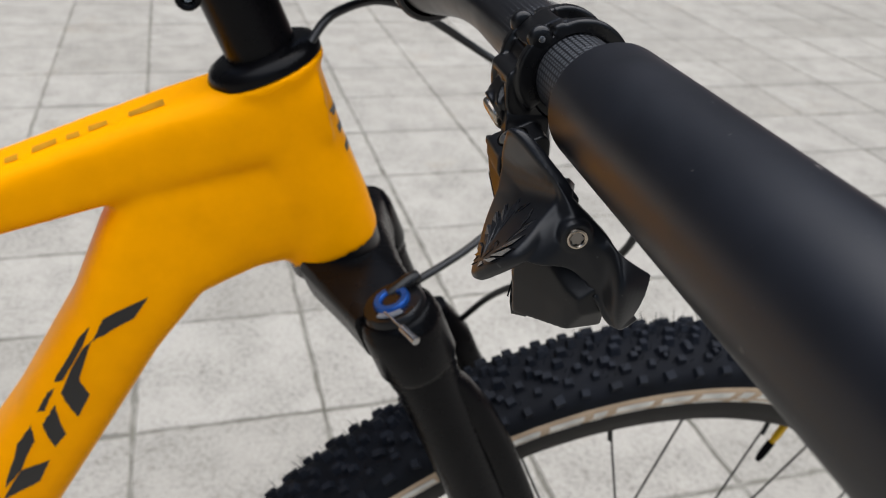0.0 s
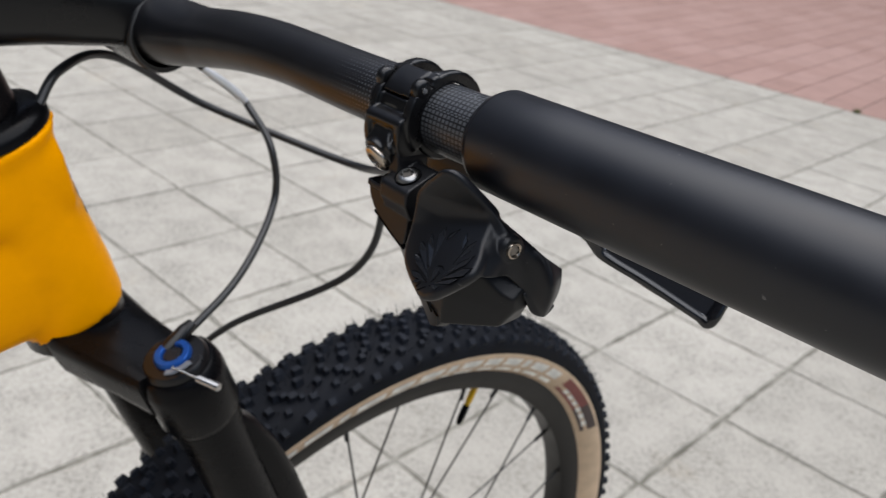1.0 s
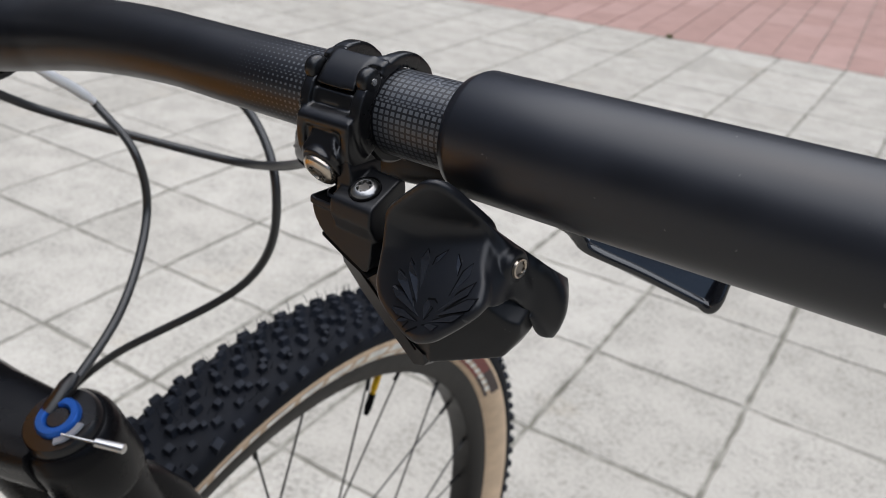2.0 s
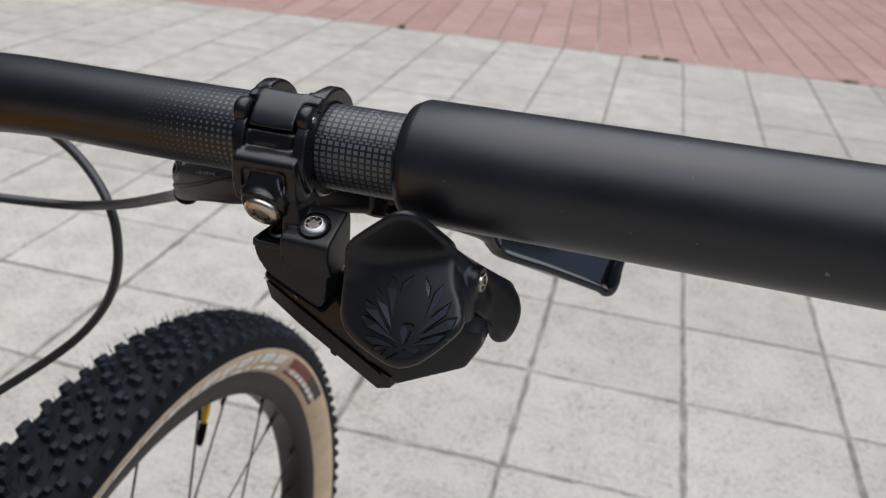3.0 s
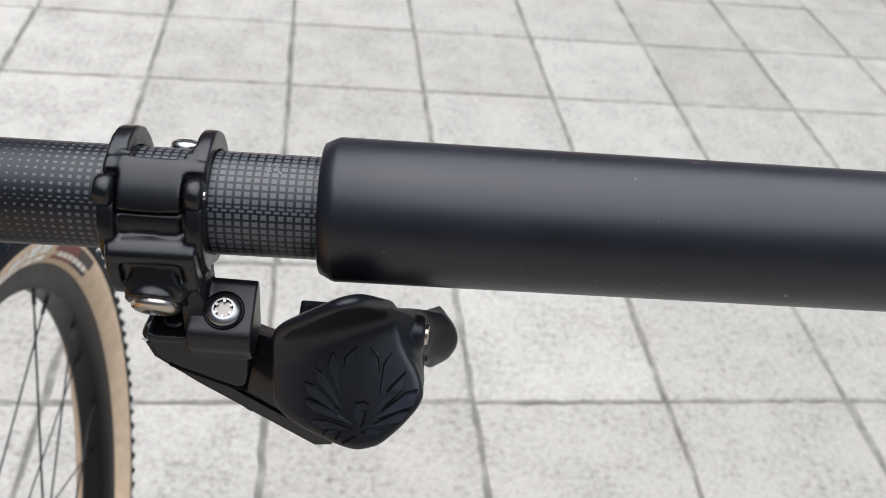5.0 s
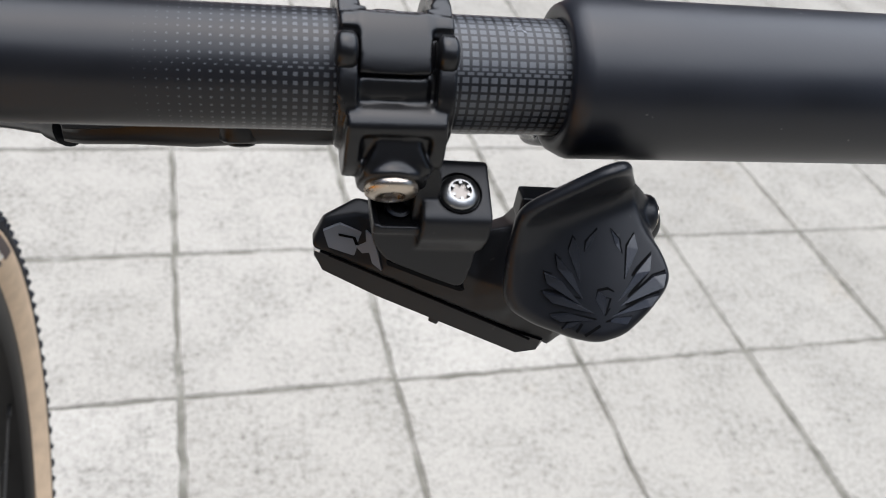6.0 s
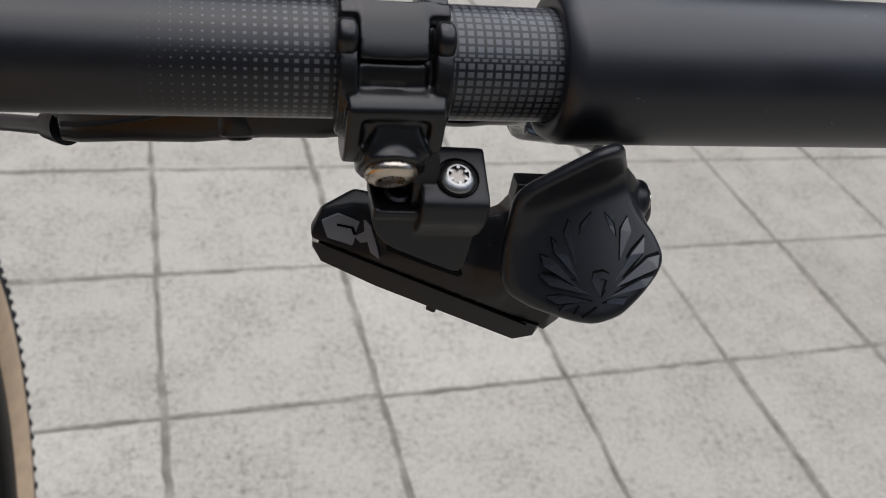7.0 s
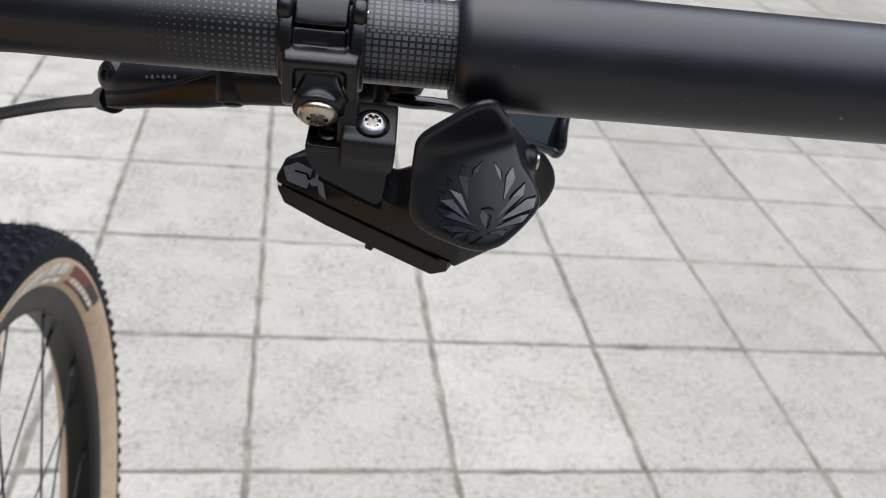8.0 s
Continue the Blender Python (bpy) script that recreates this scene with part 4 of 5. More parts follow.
part("hose", tube(smooth_path([(-0.2820, 0.0395, 0.9460), (-0.2865, 0.0170, 0.9640), (-0.3040, -0.0080, 0.9750), (-0.3450, -0.0160, 0.9780)], 10), 0.0021, 12), HOSE, bicycle, "black lockout cable along the bar")
part("cable_sleeve", tube(smooth_path([(-0.2820, 0.0390, 0.9462), (-0.2815, 0.0550, 0.9345), (-0.2790, 0.0650, 0.9255)], 5), [0.0020] * 2 + [0.0027] * 7 + [0.0020] * 2, 14), SILVER, bicycle, "silver cable sleeve")

# ---- stem, spacers, headset cover
steer_low, steer_high = bk(0, -0.2570, 0.9300), bk(0, -0.2760, 0.9770)
part("spacer", tube([steer_low, steer_high], 0.0176, 36), FORK, bicycle, "black headset spacers")
stem_bm = loft([oval_ring(bk(0, y, z), RIGHT, UP, w, h, 3.2, 24) for y, z, w, h in ((-0.302, 1.0010, 0.0170, 0.0210), (-0.296, 1.0005, 0.0195, 0.0240), (-0.262, 0.9975, 0.0195, 0.0238), (-0.235, 0.9940, 0.0185, 0.0210), (-0.208, 0.9890, 0.0205, 0.0180), (-0.192, 0.9860, 0.0220, 0.0170))])
stem = part("stem", stem_bm, ANODISED, bicycle, "black alloy stem", 40)
cm = frame_of(bk(0, -0.1835, 0.9785), RIGHT, (0, 0, 1))
part("face_plate", lathe([(-0.0235, 0.0156), (-0.0235, 0.0174), (-0.0220, 0.0186), (0.0220, 0.0186), (0.0235, 0.0174), (0.0235, 0.0156), (-0.0235, 0.0156)], cm, 40), ANODISED, stem, "black bar clamp of the stem")
part("plate_edge", lathe([(0.0232, 0.0172), (0.0238, 0.0172), (0.0237, 0.0177), (0.0230, 0.0180), (0.0226, 0.0174), (0.0232, 0.0172)], cm, 40), FAINT_PRINT, stem, "thin grey edge of the clamp")
for dz in (-0.013, 0.013):
    part("stem_bolt", lathe([(0, 0), (0, 0.0035), (0.004, 0.0035), (0.0046, 0.003), (0.0046, 0)], frame_of(bk(0.0150, -0.306, 1.000 + dz), RIGHT), 18), ANODISED, stem)
part("stem_ear", lathe([(-0.018, 0.0), (-0.018, 0.0058), (-0.002, 0.0060), (-0.0004, 0.0054), (0.0, 0.0044), (-0.0004, 0.0030), (-0.004, 0.0028), (-0.004, 0.0)], frame_of(bk(0.022, -0.294, 0.9705), RIGHT), 24), FORK, stem, "pinch bolt lug")
part("stem_bolt", lathe([(-0.006, 0.0), (-0.006, 0.0026), (-0.0032, 0.0026), (-0.0028, 0.0021), (-0.0030, 0.0012), (-0.0042, 0.0012), (-0.0042, 0.0)], frame_of(bk(0.022, -0.294, 0.9705), RIGHT), 18), STEEL, stem, "small steel pinch bolt")
NORMAL = STEER
AX_F = RIGHT.cross(NORMAL).normalized() * -1
cap_at = bk(0, -0.2595, 0.9330)
part("headset_cover", loft([oval_ring(cap_at + NORMAL * d, RIGHT, AX_F, w, l, 2.1, 36) for d, w, l in ((-0.008, 0.0235, 0.0255), (-0.0006, 0.0240, 0.0262), (0.0000, 0.0268, 0.0292), (0.0028, 0.0270, 0.0294), (0.0066, 0.0250, 0.0273), (0.0085, 0.0208, 0.0228), (0.0090, 0.0170, 0.0190))]), FORK, bicycle, "matt black oval headset cover", 50)

# ---- frame: head, top tube and down tube in one moulded shell
def across(y0, z0, y1, z1, w, power=2.6, n=28):
    """A ring from the lower edge (y0, z0) to the upper edge (y1, z1), half width w."""
    a, b = bk(0, y0, z0), bk(0, y1, z1)
    return oval_ring((a + b) / 2, RIGHT, (b - a).normalized(), w, (b - a).length / 2, power, n)


shell_bm = bmesh.new()
loft([across(-0.640, 0.785, -0.655, 0.815, 0.0190, 5.0), across(-0.480, 0.829, -0.492, 0.862, 0.0200, 5.0), across(-0.3895, 0.8543, -0.398, 0.8845, 0.0215, 5.0), across(-0.345, 0.8660, -0.350, 0.9025, 0.0228, 5.0), across(-0.305, 0.8760, -0.310, 0.9170, 0.0246, 5.0), across(-0.262, 0.8860, -0.270, 0.9300, 0.0262, 4.5), across(-0.226, 0.890, -0.236, 0.938, 0.0240, 3.2)], shell_bm)
loft([across(-0.470, 0.510, -0.520, 0.560, 0.0270), across(-0.420, 0.6130, -0.466, 0.6500, 0.0290), across(-0.3879, 0.6728, -0.431, 0.7080, 0.0300), across(-0.3560, 0.7250, -0.4020, 0.7475, 0.0305, 3.0), across(-0.3220, 0.7800, -0.3650, 0.8090, 0.0305, 3.0), across(-0.2960, 0.8130, -0.3460, 0.8520, 0.0270, 3.6), across(-0.2650, 0.8250, -0.3300, 0.8820, 0.0240, 3.6), across(-0.2300, 0.8290, -0.2600, 0.9000, 0.0240, 3.0)], shell_bm)
loft([oval_ring(bk(0, y, z), RIGHT, AX_F, w, l, 2.4, 28) for y, z, w, l in ((-0.2265, 0.8330, 0.0270, 0.0275), (-0.2330, 0.8550, 0.0268, 0.0270), (-0.2460, 0.8900, 0.0258, 0.0262), (-0.2580, 0.9240, 0.0255, 0.0270), (-0.2588, 0.9310, 0.0276, 0.0298), (-0.2594, 0.9328, 0.0280, 0.0302))], shell_bm)
frame_shell = part("bike_frame", shell_bm, YELLOW, bicycle, "yellow carbon frame with moulded head, top tube and down tube", 0)
mod = frame_shell.modifiers.new("blend", "REMESH")
mod.mode, mod.voxel_size, mod.use_smooth_shade = "VOXEL", 0.0022, True
mod = frame_shell.modifiers.new("soft", "SMOOTH")
mod.factor, mod.iterations = 0.5, 7


def decal(pts, mat, name, parent, label="", x=0.045, way="X"):
    """A flat painted patch that lies on the frame's right-hand skin."""
    bm = bmesh.new()
    f = bm.faces.new([bm.verts.new(bk(x, y, z)) for y, z in pts])
    bmesh.ops.triangulate(bm, faces=[f])
    bmesh.ops.subdivide_edges(bm, edges=bm.edges, cuts=5, use_grid_fill=True)
    ob = part(name, bm, mat, parent, label, 60)
    wrap = ob.modifiers.new("lie_on", "SHRINKWRAP")
    wrap.target, wrap.wrap_method, wrap.offset = parent, "NEAREST_SURFACEPOINT", 0.0005
    return ob


for pts in ([(-0.3237, 0.8215), (-0.3317, 0.8102), (-0.3576, 0.799), (-0.3500, 0.8122)],
            [(-0.3576, 0.8000), (-0.3647, 0.7963), (-0.3767, 0.7685), (-0.3690, 0.7640)],
            [(-0.3685, 0.7823), (-0.3592, 0.7641), (-0.3667, 0.7496), (-0.3767, 0.7685)],
            [(-0.3600, 0.8100), (-0.3692, 0.8040), (-0.3852, 0.7775), (-0.3765, 0.7772)],
            [(-0.3832, 0.7735), (-0.3905, 0.7708), (-0.3966, 0.7592), (-0.3888, 0.7578)],
            [(-0.3806, 0.7607), (-0.3887, 0.7491), (-0.3812, 0.7307), (-0.3744, 0.7389)],
            [(-0.3986, 0.7507), (-0.3937, 0.7380), (-0.4026, 0.7171), (-0.4129, 0.7063), (-0.4075, 0.7383)],
            [(-0.4026, 0.7171), (-0.3849, 0.7214), (-0.3914, 0.7065), (-0.4145, 0.6972)]):
    decal(pts, BLACK_PAINT, "frame_graphic", frame_shell, "slanted black graphic shape")
for k, (y, l) in enumerate(((-0.312, 0.018), (-0.339, 0.009), (-0.352, 0.006), (-0.363, 0.012), (-0.381, 0.006), (-0.392, 0.011))):
    bm = bmesh.new()
    zz = 0.930 + (y + 0.30) * 0.36
    f = bm.faces.new([bm.verts.new(bk(dx, y + dy, zz)) for dx, dy in ((0.003 + 0.001 * (k % 3), 0), (0.012 - 0.002 * (k % 2), 0.001), (0.011, -l), (0.004 - 0.001 * (k % 2), -l - 0.001))])
    bmesh.ops.subdivide_edges(bm, edges=bm.edges, cuts=3, use_grid_fill=True)
    ob = part("frame_graphic", bm, FADED, frame_shell, "small faded dark mark on the top tube", 60)
    wrap = ob.modifiers.new("lie_on", "SHRINKWRAP")
    wrap.target, wrap.wrap_method, wrap.offset = frame_shell, "NEAREST_SURFACEPOINT", 0.0004
for k in range(3):
    bm = bmesh.new()
    y, z = -0.2150 + 0.0035 * k, 0.9150 - 0.0095 * k
    f = bm.faces.new([bm.verts.new(bk(dx, y, z + dz)) for dx, dz in ((-0.004, 0), (0.021, 0), (0.021, 0.0040), (-0.004, 0.0040))])
    bmesh.ops.subdivide_edges(bm, edges=bm.edges, cuts=3, use_grid_fill=True)
    ob = part("head_mark", bm, BLACK_PAINT, frame_shell, "small black mark on the head tube", 60)
    wrap = ob.modifiers.new("lie_on", "SHRINKWRAP")
    wrap.target, wrap.wrap_method, wrap.offset = frame_shell, "NEAREST_SURFACEPOINT", 0.0004

# ---- fork
LEG = (bk(0.071, -0.012, 0.360) - bk(0.071, -0.206, 0.832)).normalized()


def leg_at(x, d):
    """A point d metres below the top of the leg."""
    return bk(x, -0.206, 0.832) + LEG * d


crown = bmesh.new()
loft([oval_ring(bk(x, y, z), AHEAD, STEER, w, h, 5.0, 24) for x, y, z, w, h in ((-0.071, -0.200, 0.812, 0.022, 0.017), (-0.050, -0.206, 0.814, 0.024, 0.016), (-0.022, -0.2155, 0.818, 0.028, 0.016), (0.022, -0.2155, 0.818, 0.028, 0.016), (0.050, -0.206, 0.814, 0.024, 0.016), (0.071, -0.200, 0.812, 0.022, 0.017))], crown)
fork = part("fork", crown, FORK, bicycle, "black suspension fork", 45)
part("crown_race", tube([bk(0, -0.2235, 0.822), bk(0, -0.2275, 0.836)], 0.0262, 32), ANODISED, fork)
for sx in (-0.071, 0.071):
    m = frame_of(leg_at(sx, 0.0 if sx > 0 else 0.014), LEG, RIGHT)
    part("crown_lug", lathe([(0.002, 0.0), (0.002, 0.0178), (0.004, 0.0196), (0.007, 0.0200), (0.008, 0.0206), (0.012, 0.0212), (0.036, 0.0212), (0.040, 0.0198), (0.041, 0.0190), (0.046, 0.0190), (0.047, 0.0), ], m, 36), FORK, fork)
    part("stanchion", lathe([(0.030, 0.0), (0.030, 0.0178), (0.200, 0.0178), (0.200, 0.0)], m, 36), FORK, fork, "black upper tube")
    part("lower_leg", lathe([(0.183, 0.0), (0.183, 0.0204), (0.186, 0.0230), (0.196, 0.0234), (0.200, 0.0222), (0.22, 0.0222), (0.30, 0.0208), (0.47, 0.0180), (0.505, 0.0150), (0.512, 0.0)], m, 36), FORK, fork, "matt black lower leg")
    part("dropout", box((0.014, 0.042, 0.050), Matrix.Translation(bk(sx * 0.86, 0.0, AXLE)) @ TURN.to_4x4(), 0.006, 3), FORK, fork)
fwd = RIGHT.cross(LEG).normalized()
if fwd.y < 0:
    fwd = -fwd
for sx in (-0.075, 0.075):
    rows_ = ((0.120, 0.020, 0.009, 0.009), (0.150, 0.026, 0.012, 0.011), (0.190, 0.026, 0.013, 0.011), (0.240, 0.018, 0.013, 0.010)) if sx < 0 else ((0.050, 0.010, 0.004, 0.007), (0.062, 0.014, 0.007, 0.008), (0.085, 0.018, 0.009, 0.009), (0.120, 0.020, 0.010, 0.010), (0.190, 0.019, 0.011, 0.010), (0.240, 0.014, 0.012, 0.010))
    part("fork_guard", loft([oval_ring(leg_at(sx, d) + fwd * out, fwd, RIGHT, w, h, 3.0, 18) for d, out, w, h in rows_]), FORK, fork, "black guard along the front of the leg", 45)
km = frame_of(leg_at(0.071, 0.002), -LEG, RIGHT)
part("damper_knob", lathe([(-0.004, 0.0), (-0.004, 0.0165), (0.002, 0.0165), (0.004, 0.0150), (0.0045, 0.0), ], km, 36), ANODISED, fork, "black damper cap")
part("blue_ring", lathe([(0.004, 0.0050), (0.0060, 0.0052), (0.0070, 0.0060), (0.0070, 0.0086), (0.0060, 0.0094), (0.0044, 0.0096)], km, 36), BLUE, fork, "blue anodised ring")
part("dial_scale", lathe([(0.0046, 0.0098), (0.0054, 0.0098), (0.0055, 0.0124), (0.0047, 0.0128)], km, 20, -50, 15), GREY_PRINT, fork, "pale scale marks")
part("knob_core", lathe([(0.003, 0.0), (0.0056, 0.0), (0.0056, 0.0044), (0.0050, 0.0050), (0.003, 0.0050)], km, 28), ANODISED, fork)
part("cable_tip", tube([Vector((-0.1735, -0.0290, 0.8335)), Vector((-0.1610, -0.0225, 0.8325)), Vector((-0.1605, -0.0222, 0.8325)), Vector((-0.1500, -0.0168, 0.8317)), Vector((-0.1496, -0.0166, 0.8317))], [0.0006, 0.0006, 0.0020, 0.0022, 0.0016], 12), STEEL, fork, "silver crimped cable end")
part("cable_stop", tube([Vector((-0.1905, -0.0240, 0.8320)), Vector((-0.1915, -0.0140, 0.8400)), Vector((-0.1930, -0.0095, 0.8425))], [0.0042, 0.0040, 0.0026], 14), ANODISED, fork)

# ---- front wheel
WHEEL_X = 0.0045
HUB = bk(WHEEL_X, 0, AXLE)
wm = Matrix.Translation(HUB) @ TURN.to_4x4() @ Matrix.Rotation(radians(90), 4, "Y")   # z axis to the right, x axis down


def rim_at(o, r, deg):
    """Wheel metres: o to the right, radius, degrees ahead of the top."""
    a = radians(deg)
    return bk(o + WHEEL_X, r * math.sin(a), AXLE + r * math.cos(a))


tyre_bm = lathe([(o, r) for o, r in ((0.0308, 0.3465), (0.0318, 0.3500), (0.0312, 0.3565), (0.0270, 0.3618), (0.0180, 0.3660), (0.0, 0.3680), (-0.0180, 0.3660), (-0.0270, 0.3618), (-0.0312, 0.3565), (-0.0318, 0.3500), (-0.0308, 0.3465), (0.0308, 0.3465))], wm, 128)
wheel = part("front_wheel", lathe([(0.0105, 0.3035), (0.0140, 0.3065), (0.0172, 0.318), (0.0178, 0.3245), (0.0155, 0.3255), (-0.0155, 0.3255), (-0.0178, 0.3245), (-0.0172, 0.318), (-0.0140, 0.3065), (-0.0105, 0.3035), (0.0105, 0.3035)], wm, 128), RIM, bicycle, "front wheel with dark carbon rim and knobbly tan-sided tyre", 45)
tyre = part("tyre", tyre_bm, CASING_SHADE, wheel, "black knobbly tyre", 60)
for s in (1, -1):
    part("sidewall", lathe([(s * o, r) for o, r in ((0.0160, 0.3235), (0.0200, 0.3265), (0.0262, 0.3335), (0.0298, 0.3410), (0.0312, 0.3480), (0.0306, 0.3530), (0.0290, 0.3530), (0.0150, 0.3240), (0.0160, 0.3235))], wm, 128), TAN, wheel, "tan tyre sidewall", 60)
knobs = bmesh.new()
rng = random.Random(7)
for row, (o, count, shift, sx, sy, sz, top) in enumerate(((0.0045, 116, 0.0, 0.0066, 0.0080, 0.0056, 0.3688), (0.0125, 116, 0.5, 0.0062, 0.0086, 0.0058, 0.3676), (0.0205, 116, 0.0, 0.0058, 0.0076, 0.0058, 0.3648), (0.0285, 116, 0.5, 0.0068, 0.0096, 0.0064, 0.3598), (0.0086, 67, 0.25, 0.0046, 0.0060, 0.0054, 0.3682), (0.0164, 61, 0.75, 0.0046, 0.0058, 0.0054, 0.3662))):
    for s in ((1,) if o == 0 else (1, -1)):
        for k in range(count):
            deg = 360 * (k + shift + (0.25 if s < 0 else 0)) / count
            c = rim_at(s * o, top, deg)
            n = (rim_at(s * (o + (0.0085 if row == 3 else 0.004 * (row > 0))), top + 0.012, deg) - c).normalized()
            along = rim_at(0, top, deg + 1) - rim_at(0, top, deg - 1)
            j = rng.uniform(0.9, 1.08)
            c += along.normalized() * rng.uniform(-0.0012, 0.0012)
            along = along + RIGHT * along.length * rng.uniform(-0.22, 0.22)
            add_box(knobs, (sy * j * (0.72 if (k + row) % 2 else 1.0), sx * rng.uniform(0.85, 1.12), sz * rng.uniform(0.85, 1.05)), frame_of(c + n * 0.0010, n, along), 0.72)
tagged(part("tread", knobs, TREAD, wheel, "rows of tapered black tread knobs", 0), kind="stuff")
hairs = bmesh.new()
for k in range(620):
    deg, o = rng.uniform(-70, 70), rng.uniform(-0.026, 0.026)
    c = rim_at(o, 0.3705 - abs(o) * 0.16, deg)
    n = (rim_at(o * 1.5 + rng.uniform(-0.004, 0.004), 0.39, deg + rng.uniform(-1, 1)) - c).normalized()
    add_box(hairs, (0.0005, 0.0005, 0.0075), frame_of(c + n * 0.0025, n), 0.4)
tagged(part("moulding_hair", hairs, TREAD, wheel, "thin rubber moulding hairs", 0), kind="stuff")


def side_patch(d0, d1, r0, r1, mat, label, lift=0.0005, name="sidewall_print"):
    """A printed patch on the right-hand sidewall."""
    bm = bmesh.new()
    steps = max(2, int(abs(d1 - d0)))
    prof = lambda r: 0.0200 + 0.0112 * math.sin(min(1.0, (r - 0.3265) / 0.0215) * math.pi / 2) + lift
    grid = [[bm.verts.new(rim_at(prof(r0 + (r1 - r0) * j / 4), r0 + (r1 - r0) * j / 4, d0 + (d1 - d0) * i / steps)) for j in range(5)] for i in range(steps + 1)]
    for a, b in zip(grid, grid[1:]):
        for j in range(4):
            bm.faces.new((a[j], a[j + 1], b[j + 1], b[j]))
    return part(name, bm, mat, wheel, label, 60)


side_patch(41, 52, 0.3285, 0.3440, RED_PRINT, "dull red label on the sidewall")
side_patch(52, 60, 0.3285, 0.3440, DARK_PRINT, "dark label on the sidewall")
for k in range(6):
    side_patch(43.5 + 2.6 * k, 45.2 + 2.6 * k, 0.3310, 0.3350, WHITE_PRINT, "unreadable pale print", 0.0009)
deg = -38.0
for k, wdt in enumerate((3.8, 4.2, 1.6, 4.0, 3.6, 4.0, 1.6, 4.4, 3.8, 4.2, 1.6, 4.0, 3.6, 4.0, 1.6, 4.4, 3.8)):
    side_patch(deg, deg + wdt, 0.3278, 0.3432, WHITE_PRINT, "worn white lettering bar on the sidewall")
    deg += wdt + 1.1
# hub, spokes, valve
hub = part("hub", lathe([(-0.050, 0.0), (-0.050, 0.010), (-0.034, 0.010), (-0.032, 0.029), (-0.028, 0.029), (-0.024, 0.014), (0.024, 0.014), (0.028, 0.029), (0.032, 0.029), (0.034, 0.010), (0.050, 0.010), (0.050, 0.0)], wm, 36), ANODISED, wheel, "black front hub")
for k in range(28):
    s = 1 if k % 2 else -1
    lean_ = 1 if (k // 2) % 2 else -1
    d1 = 360 * k / 28 + 7.0
    d0 = d1 + lean_ * 76
    part("spoke", tube([rim_at(s * 0.030, 0.0275, d0), rim_at(s * 0.004, 0.3040, d1)], 0.00095, 6), SPOKE, wheel)
    part("nipple", tube([rim_at(s * 0.0058, 0.2895, d1), rim_at(s * 0.004, 0.3045, d1)], 0.0019, 8), SPOKE, wheel)
VALVE_DEG = 24.2
part("valve", tube([rim_at(0, 0.3045, VALVE_DEG), rim_at(0, 0.285, VALVE_DEG), rim_at(0, 0.2845, VALVE_DEG), rim_at(0, 0.279, VALVE_DEG)], [0.0030, 0.0030, 0.0024, 0.0024], 14), VALVE, wheel, "yellow valve stem")
part("valve_cap", tube([rim_at(0, 0.281, VALVE_DEG), rim_at(0, 0.268, VALVE_DEG), rim_at(0, 0.262, VALVE_DEG)], [0.0032, 0.0032, 0.0020], 14), GROOVE, wheel, "black valve cap")

# ---------------------------------------------------------------- ground
GRID = Matrix.Translation((-0.1566, 0.7689, 0)) @ pose(0, 0, 0, 0, 0, 5.40)
PITCH = 0.3399
RED = Matrix.Translation((0.0, 0.0, 0)) @ pose(0, 0, 0, 0, 0, 9.6)
RED_AT = GRID @ Vector((0.3 * PITCH, 12.12 * PITCH, 0))

bm = bmesh.new()
bmesh.ops.create_grid(bm, x_segments=1, y_segments=1, size=400)
bmesh.ops.translate(bm, vec=(0, 0, -0.0030), verts=bm.verts)
ground = tagged(new("ground", mesh_of("ground", bm, JOINT, 0)), "sandy grey bedding under paved square", "ground", kind="structure")
HOME[ground.name] = Vector((0, 0, 0))


# plain walls behind and around, out of sight, added to darken the low reflections
for name, x, y, turn, h in (("wall_south", 0.0, -14.0, 0, 12.5), ("wall_north", 0.0, 19.0, 0, 15.0), ("wall_east", 17.0, 2.5, 90, 2.4), ("wall_west", -17.0, 2.5, 90, 13.5)):
    wall = tagged(new(name, mesh_of(name, box((34.0 if turn == 0 else 32.6, 0.4, h), pose(0, 0, h / 2), 0.02), SURROUND, 0)), "plain dark grey wall, unseen, added to darken reflections" if h > 5 else "low plain dark grey wall, unseen, added to shape reflections", "wall", kind="structure")
    wall.matrix_world = pose(x, y, 0, 0, 0, turn)
    HOME[wall.name] = Vector((x, y, 0))


def slab_mesh(seed, w, d, h, rag, n=11):
    """A slab with worn, slightly ragged edges: a skirt, a small chamfer and a flat top."""
    r = random.Random(seed)
    bm = bmesh.new()
    ring = []
    for i in range(4):
        for k in range(n):
            t = k / n
            a = ((-1, -1), (1, -1), (1, 1), (-1, 1))[i]
            b = ((-1, -1), (1, -1), (1, 1), (-1, 1))[(i + 1) % 4]
            x, y = (a[0] + (b[0] - a[0]) * t) * w / 2, (a[1] + (b[1] - a[1]) * t) * d / 2
            ring.append((x + r.uniform(-rag, rag), y + r.uniform(-rag, rag)))
    low = [bm.verts.new((x, y, -h)) for x, y in ring]
    mid = [bm.verts.new((x, y, -0.0022)) for x, y in ring]
    top = [bm.verts.new((x * (1 - 0.005 / w), y * (1 - 0.005 / d), 0)) for x, y in ring]
    for a, b in ((low, mid), (mid, top)):
        for i in range(len(a)):
            j = (i + 1) % len(a)
            bm.faces.new((a[i], a[j], b[j], b[i]))
    bm.faces.new(top)
    return bm


rng = random.Random(11)
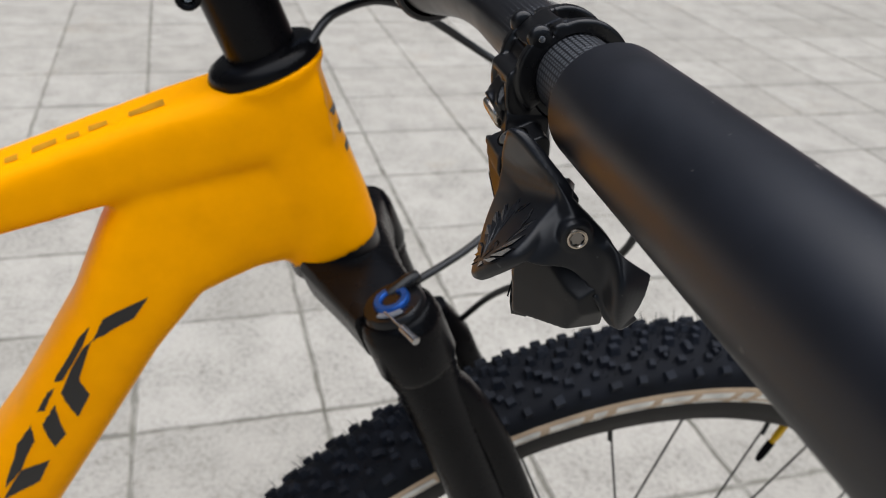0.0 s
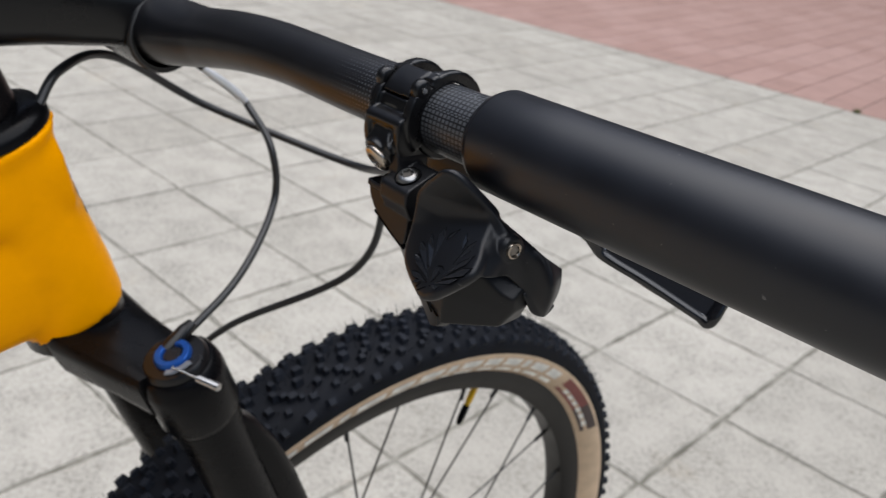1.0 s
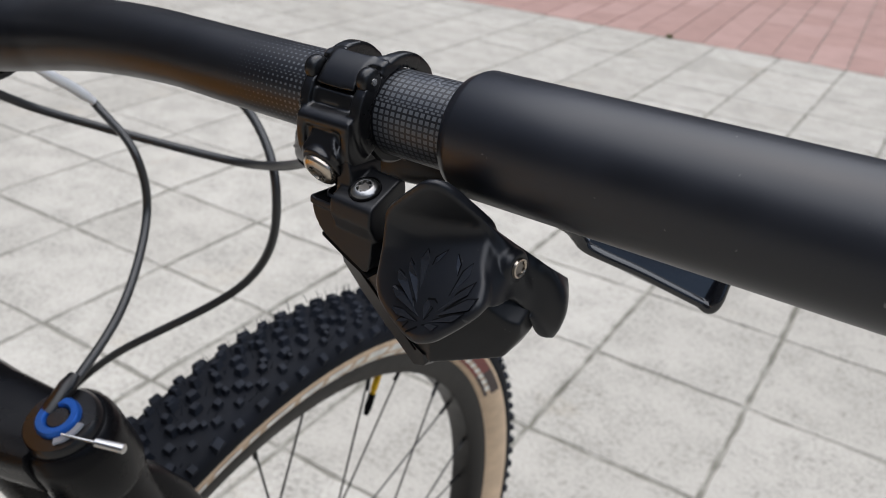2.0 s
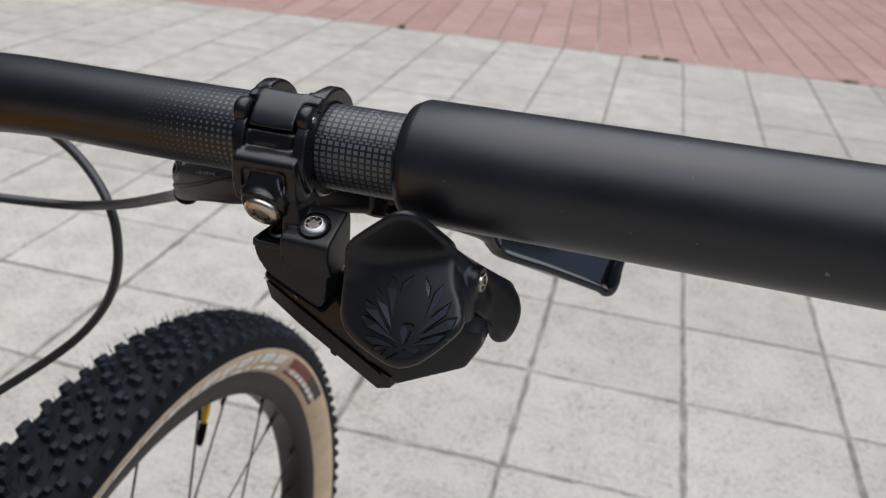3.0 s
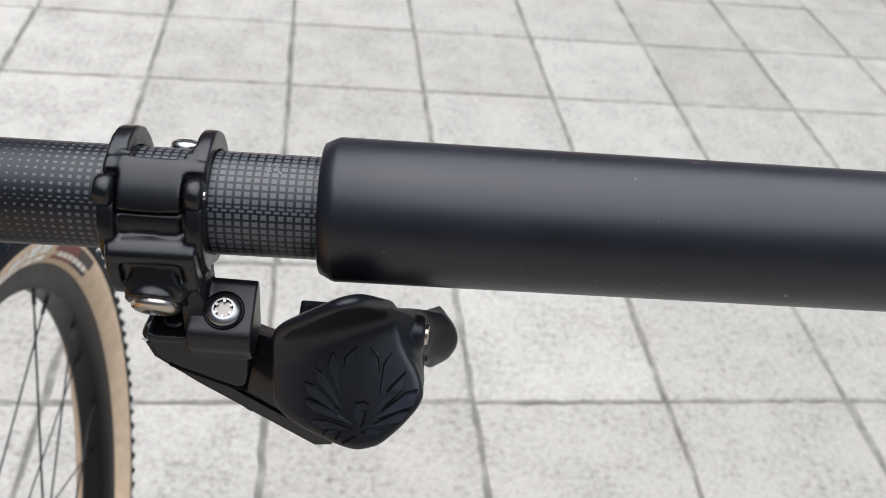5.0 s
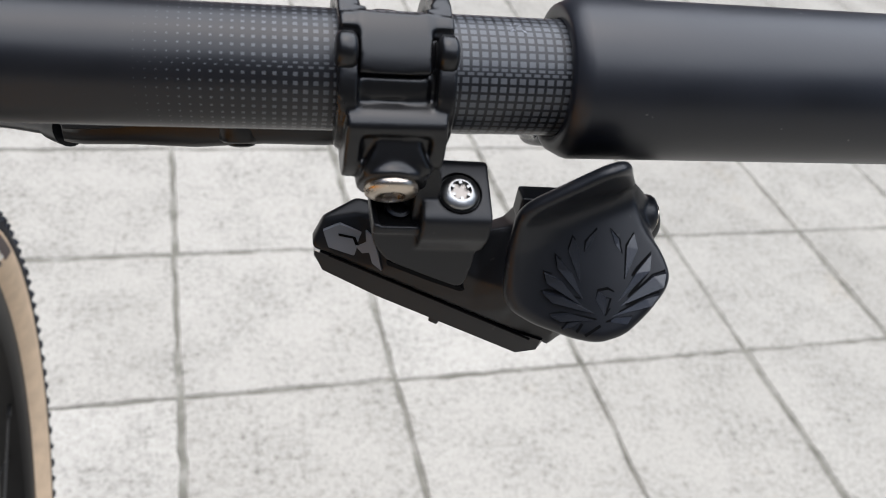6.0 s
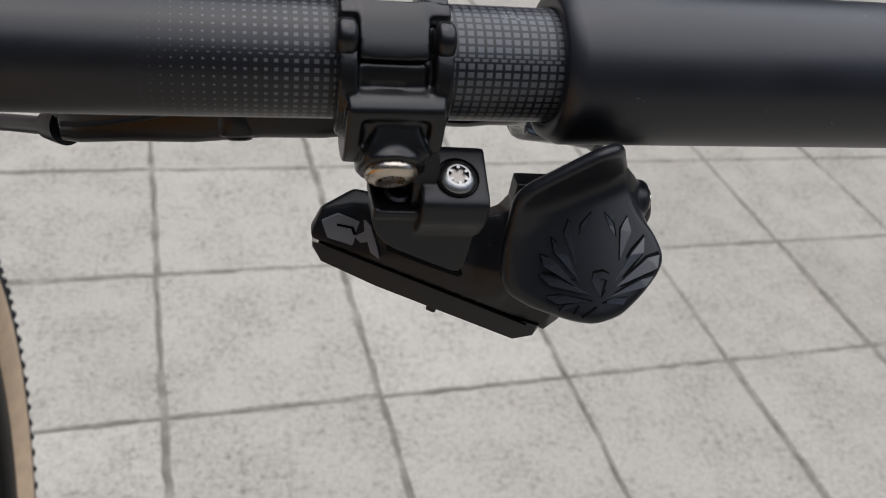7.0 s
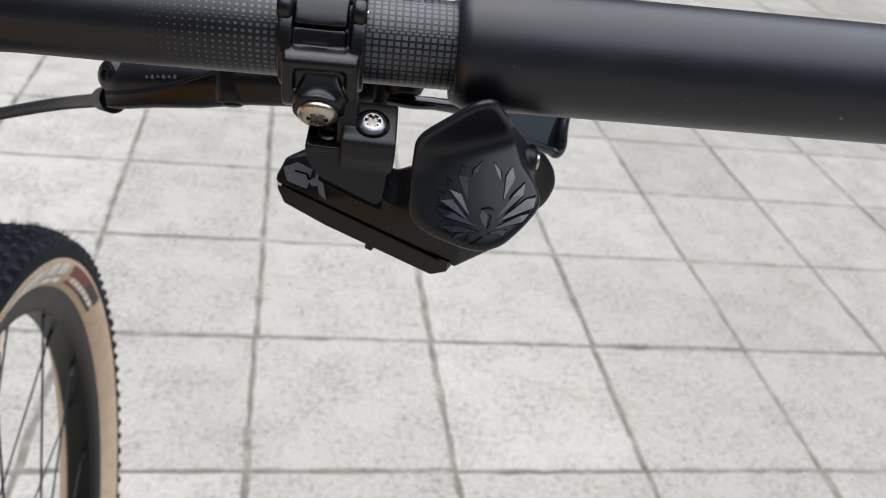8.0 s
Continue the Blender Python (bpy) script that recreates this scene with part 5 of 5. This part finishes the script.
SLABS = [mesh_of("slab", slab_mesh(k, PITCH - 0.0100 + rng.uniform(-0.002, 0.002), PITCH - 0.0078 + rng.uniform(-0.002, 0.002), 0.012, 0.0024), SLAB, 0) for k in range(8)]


def joined(name, placed, mat, label):
    """Many alike pieces as one mesh: a list of (mesh, pose)."""
    verts, faces = [], []
    for me, m in placed:
        base = len(verts)
        verts += [tuple(m @ v.co) for v in me.vertices]
        faces += [tuple(base + i for i in p.vertices) for p in me.polygons]
    me = bpy.data.meshes.new(name)
    me.from_pydata(verts, [], faces)
    me.materials.append(mat)
    ob = new(name, me)
    ob.parent = ground
    return tagged(ob, label, kind="stuff")


def beyond(p):
    """Metres past the edge of the red paving."""
    return (RED.inverted() @ (Vector(p) - RED_AT)).y


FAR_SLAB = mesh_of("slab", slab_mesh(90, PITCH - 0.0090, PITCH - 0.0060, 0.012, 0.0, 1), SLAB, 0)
far = []
for i in range(-44, 44):
    for j in range(-44, 20):
        if not (-20 <= i < 20 and j >= -12) and beyond(GRID @ Vector(((i + 0.5) * PITCH, (j + 0.5) * PITCH, 0))) > 0.16:
            continue
        c = GRID @ Vector(((i + 0.5) * PITCH + rng.uniform(-0.0012, 0.0012), (j + 0.5) * PITCH + rng.uniform(-0.0012, 0.0012), rng.uniform(-0.0012, 0.0006)))
        if beyond(c) > 0.16:
            continue
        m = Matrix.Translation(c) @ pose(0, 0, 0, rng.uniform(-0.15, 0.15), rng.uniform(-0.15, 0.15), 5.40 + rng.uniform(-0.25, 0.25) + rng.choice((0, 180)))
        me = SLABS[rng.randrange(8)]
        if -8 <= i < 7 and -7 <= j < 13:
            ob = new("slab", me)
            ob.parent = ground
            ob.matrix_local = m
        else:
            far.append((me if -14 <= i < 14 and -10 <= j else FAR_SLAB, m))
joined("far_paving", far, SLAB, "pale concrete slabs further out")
RW, RD = 0.193, 0.386
PAVERS = [mesh_of("paver", slab_mesh(40 + k, RW - 0.007, RD + 0.0040, 0.014, 0.0006), PAVER, 0) for k in range(4)]
far = []
LONG_PAVER = mesh_of("paver", slab_mesh(47, RW - 0.007, 1.5 * RD + 0.0040, 0.014, 0.0006), PAVER, 0)
FAR_PAVER = mesh_of("paver", slab_mesh(91, RW - 0.007, RD + 0.0040, 0.014, 0.0, 1), PAVER, 0)
for i in range(-84, 84):
    for j in range(0, 34):
        p = RED @ Vector((i * RW + 0.04, (j + 0.5 + (0.5 if i % 2 else 0) - (0.25 if i % 2 and not j else 0)) * RD, 0)) + RED_AT
        m = Matrix.Translation((p.x, p.y, 0.004 + rng.uniform(-0.0012, 0.0008))) @ pose(0, 0, 0, 0, 0, 9.6 + rng.uniform(-0.3, 0.3))
        me = LONG_PAVER if i % 2 and not j else PAVERS[rng.randrange(4)]
        if -22 <= i < 20 and j < 7:
            ob = new("paver", me)
            ob.parent = ground
            ob.matrix_local = m
        else:
            far.append((LONG_PAVER if i % 2 and not j else FAR_PAVER, m))
joined("far_red_paving", far, PAVER, "red pavers further out")


def weed(at, size, seed):
    r = random.Random(seed)
    bm = bmesh.new()
    for k in range(90):
        a, t = r.uniform(0, 6.28), r.uniform(0, 1)
        base = Vector((r.uniform(-size, size), r.uniform(-0.015, 0.015), 0))
        tip = base + Vector((math.cos(a) * 0.02 * t, math.sin(a) * 0.02 * t, r.uniform(0.006, 0.022)))
        w = Vector((-math.sin(a), math.cos(a), 0)) * 0.0016
        m_ = (base + tip) / 2 + Vector((0, 0, 0.004))
        v = [bm.verts.new(q) for q in (base - w, base + w, m_ + w, tip, m_ - w)]
        bm.faces.new(v)
    ob = new("weed_tuft", mesh_of("weed_tuft", bm, WEED, 0))
    ob.matrix_world = Matrix.Translation(at) @ pose(0, 0, 0, 0, 0, 9.6)
    return tagged(ob, "low green weeds growing in the paving joint", "weed", "weeds along the paving edge")


for k, (u, w) in enumerate(((0.10, 0.045), (0.22, 0.04), (1.20, 0.05), (1.75, 0.02), (-1.35, 0.015))):
    p = RED @ Vector((u - 0.05, -0.004, 0)) + RED_AT
    weed((p.x, p.y, 0.001), w, k)
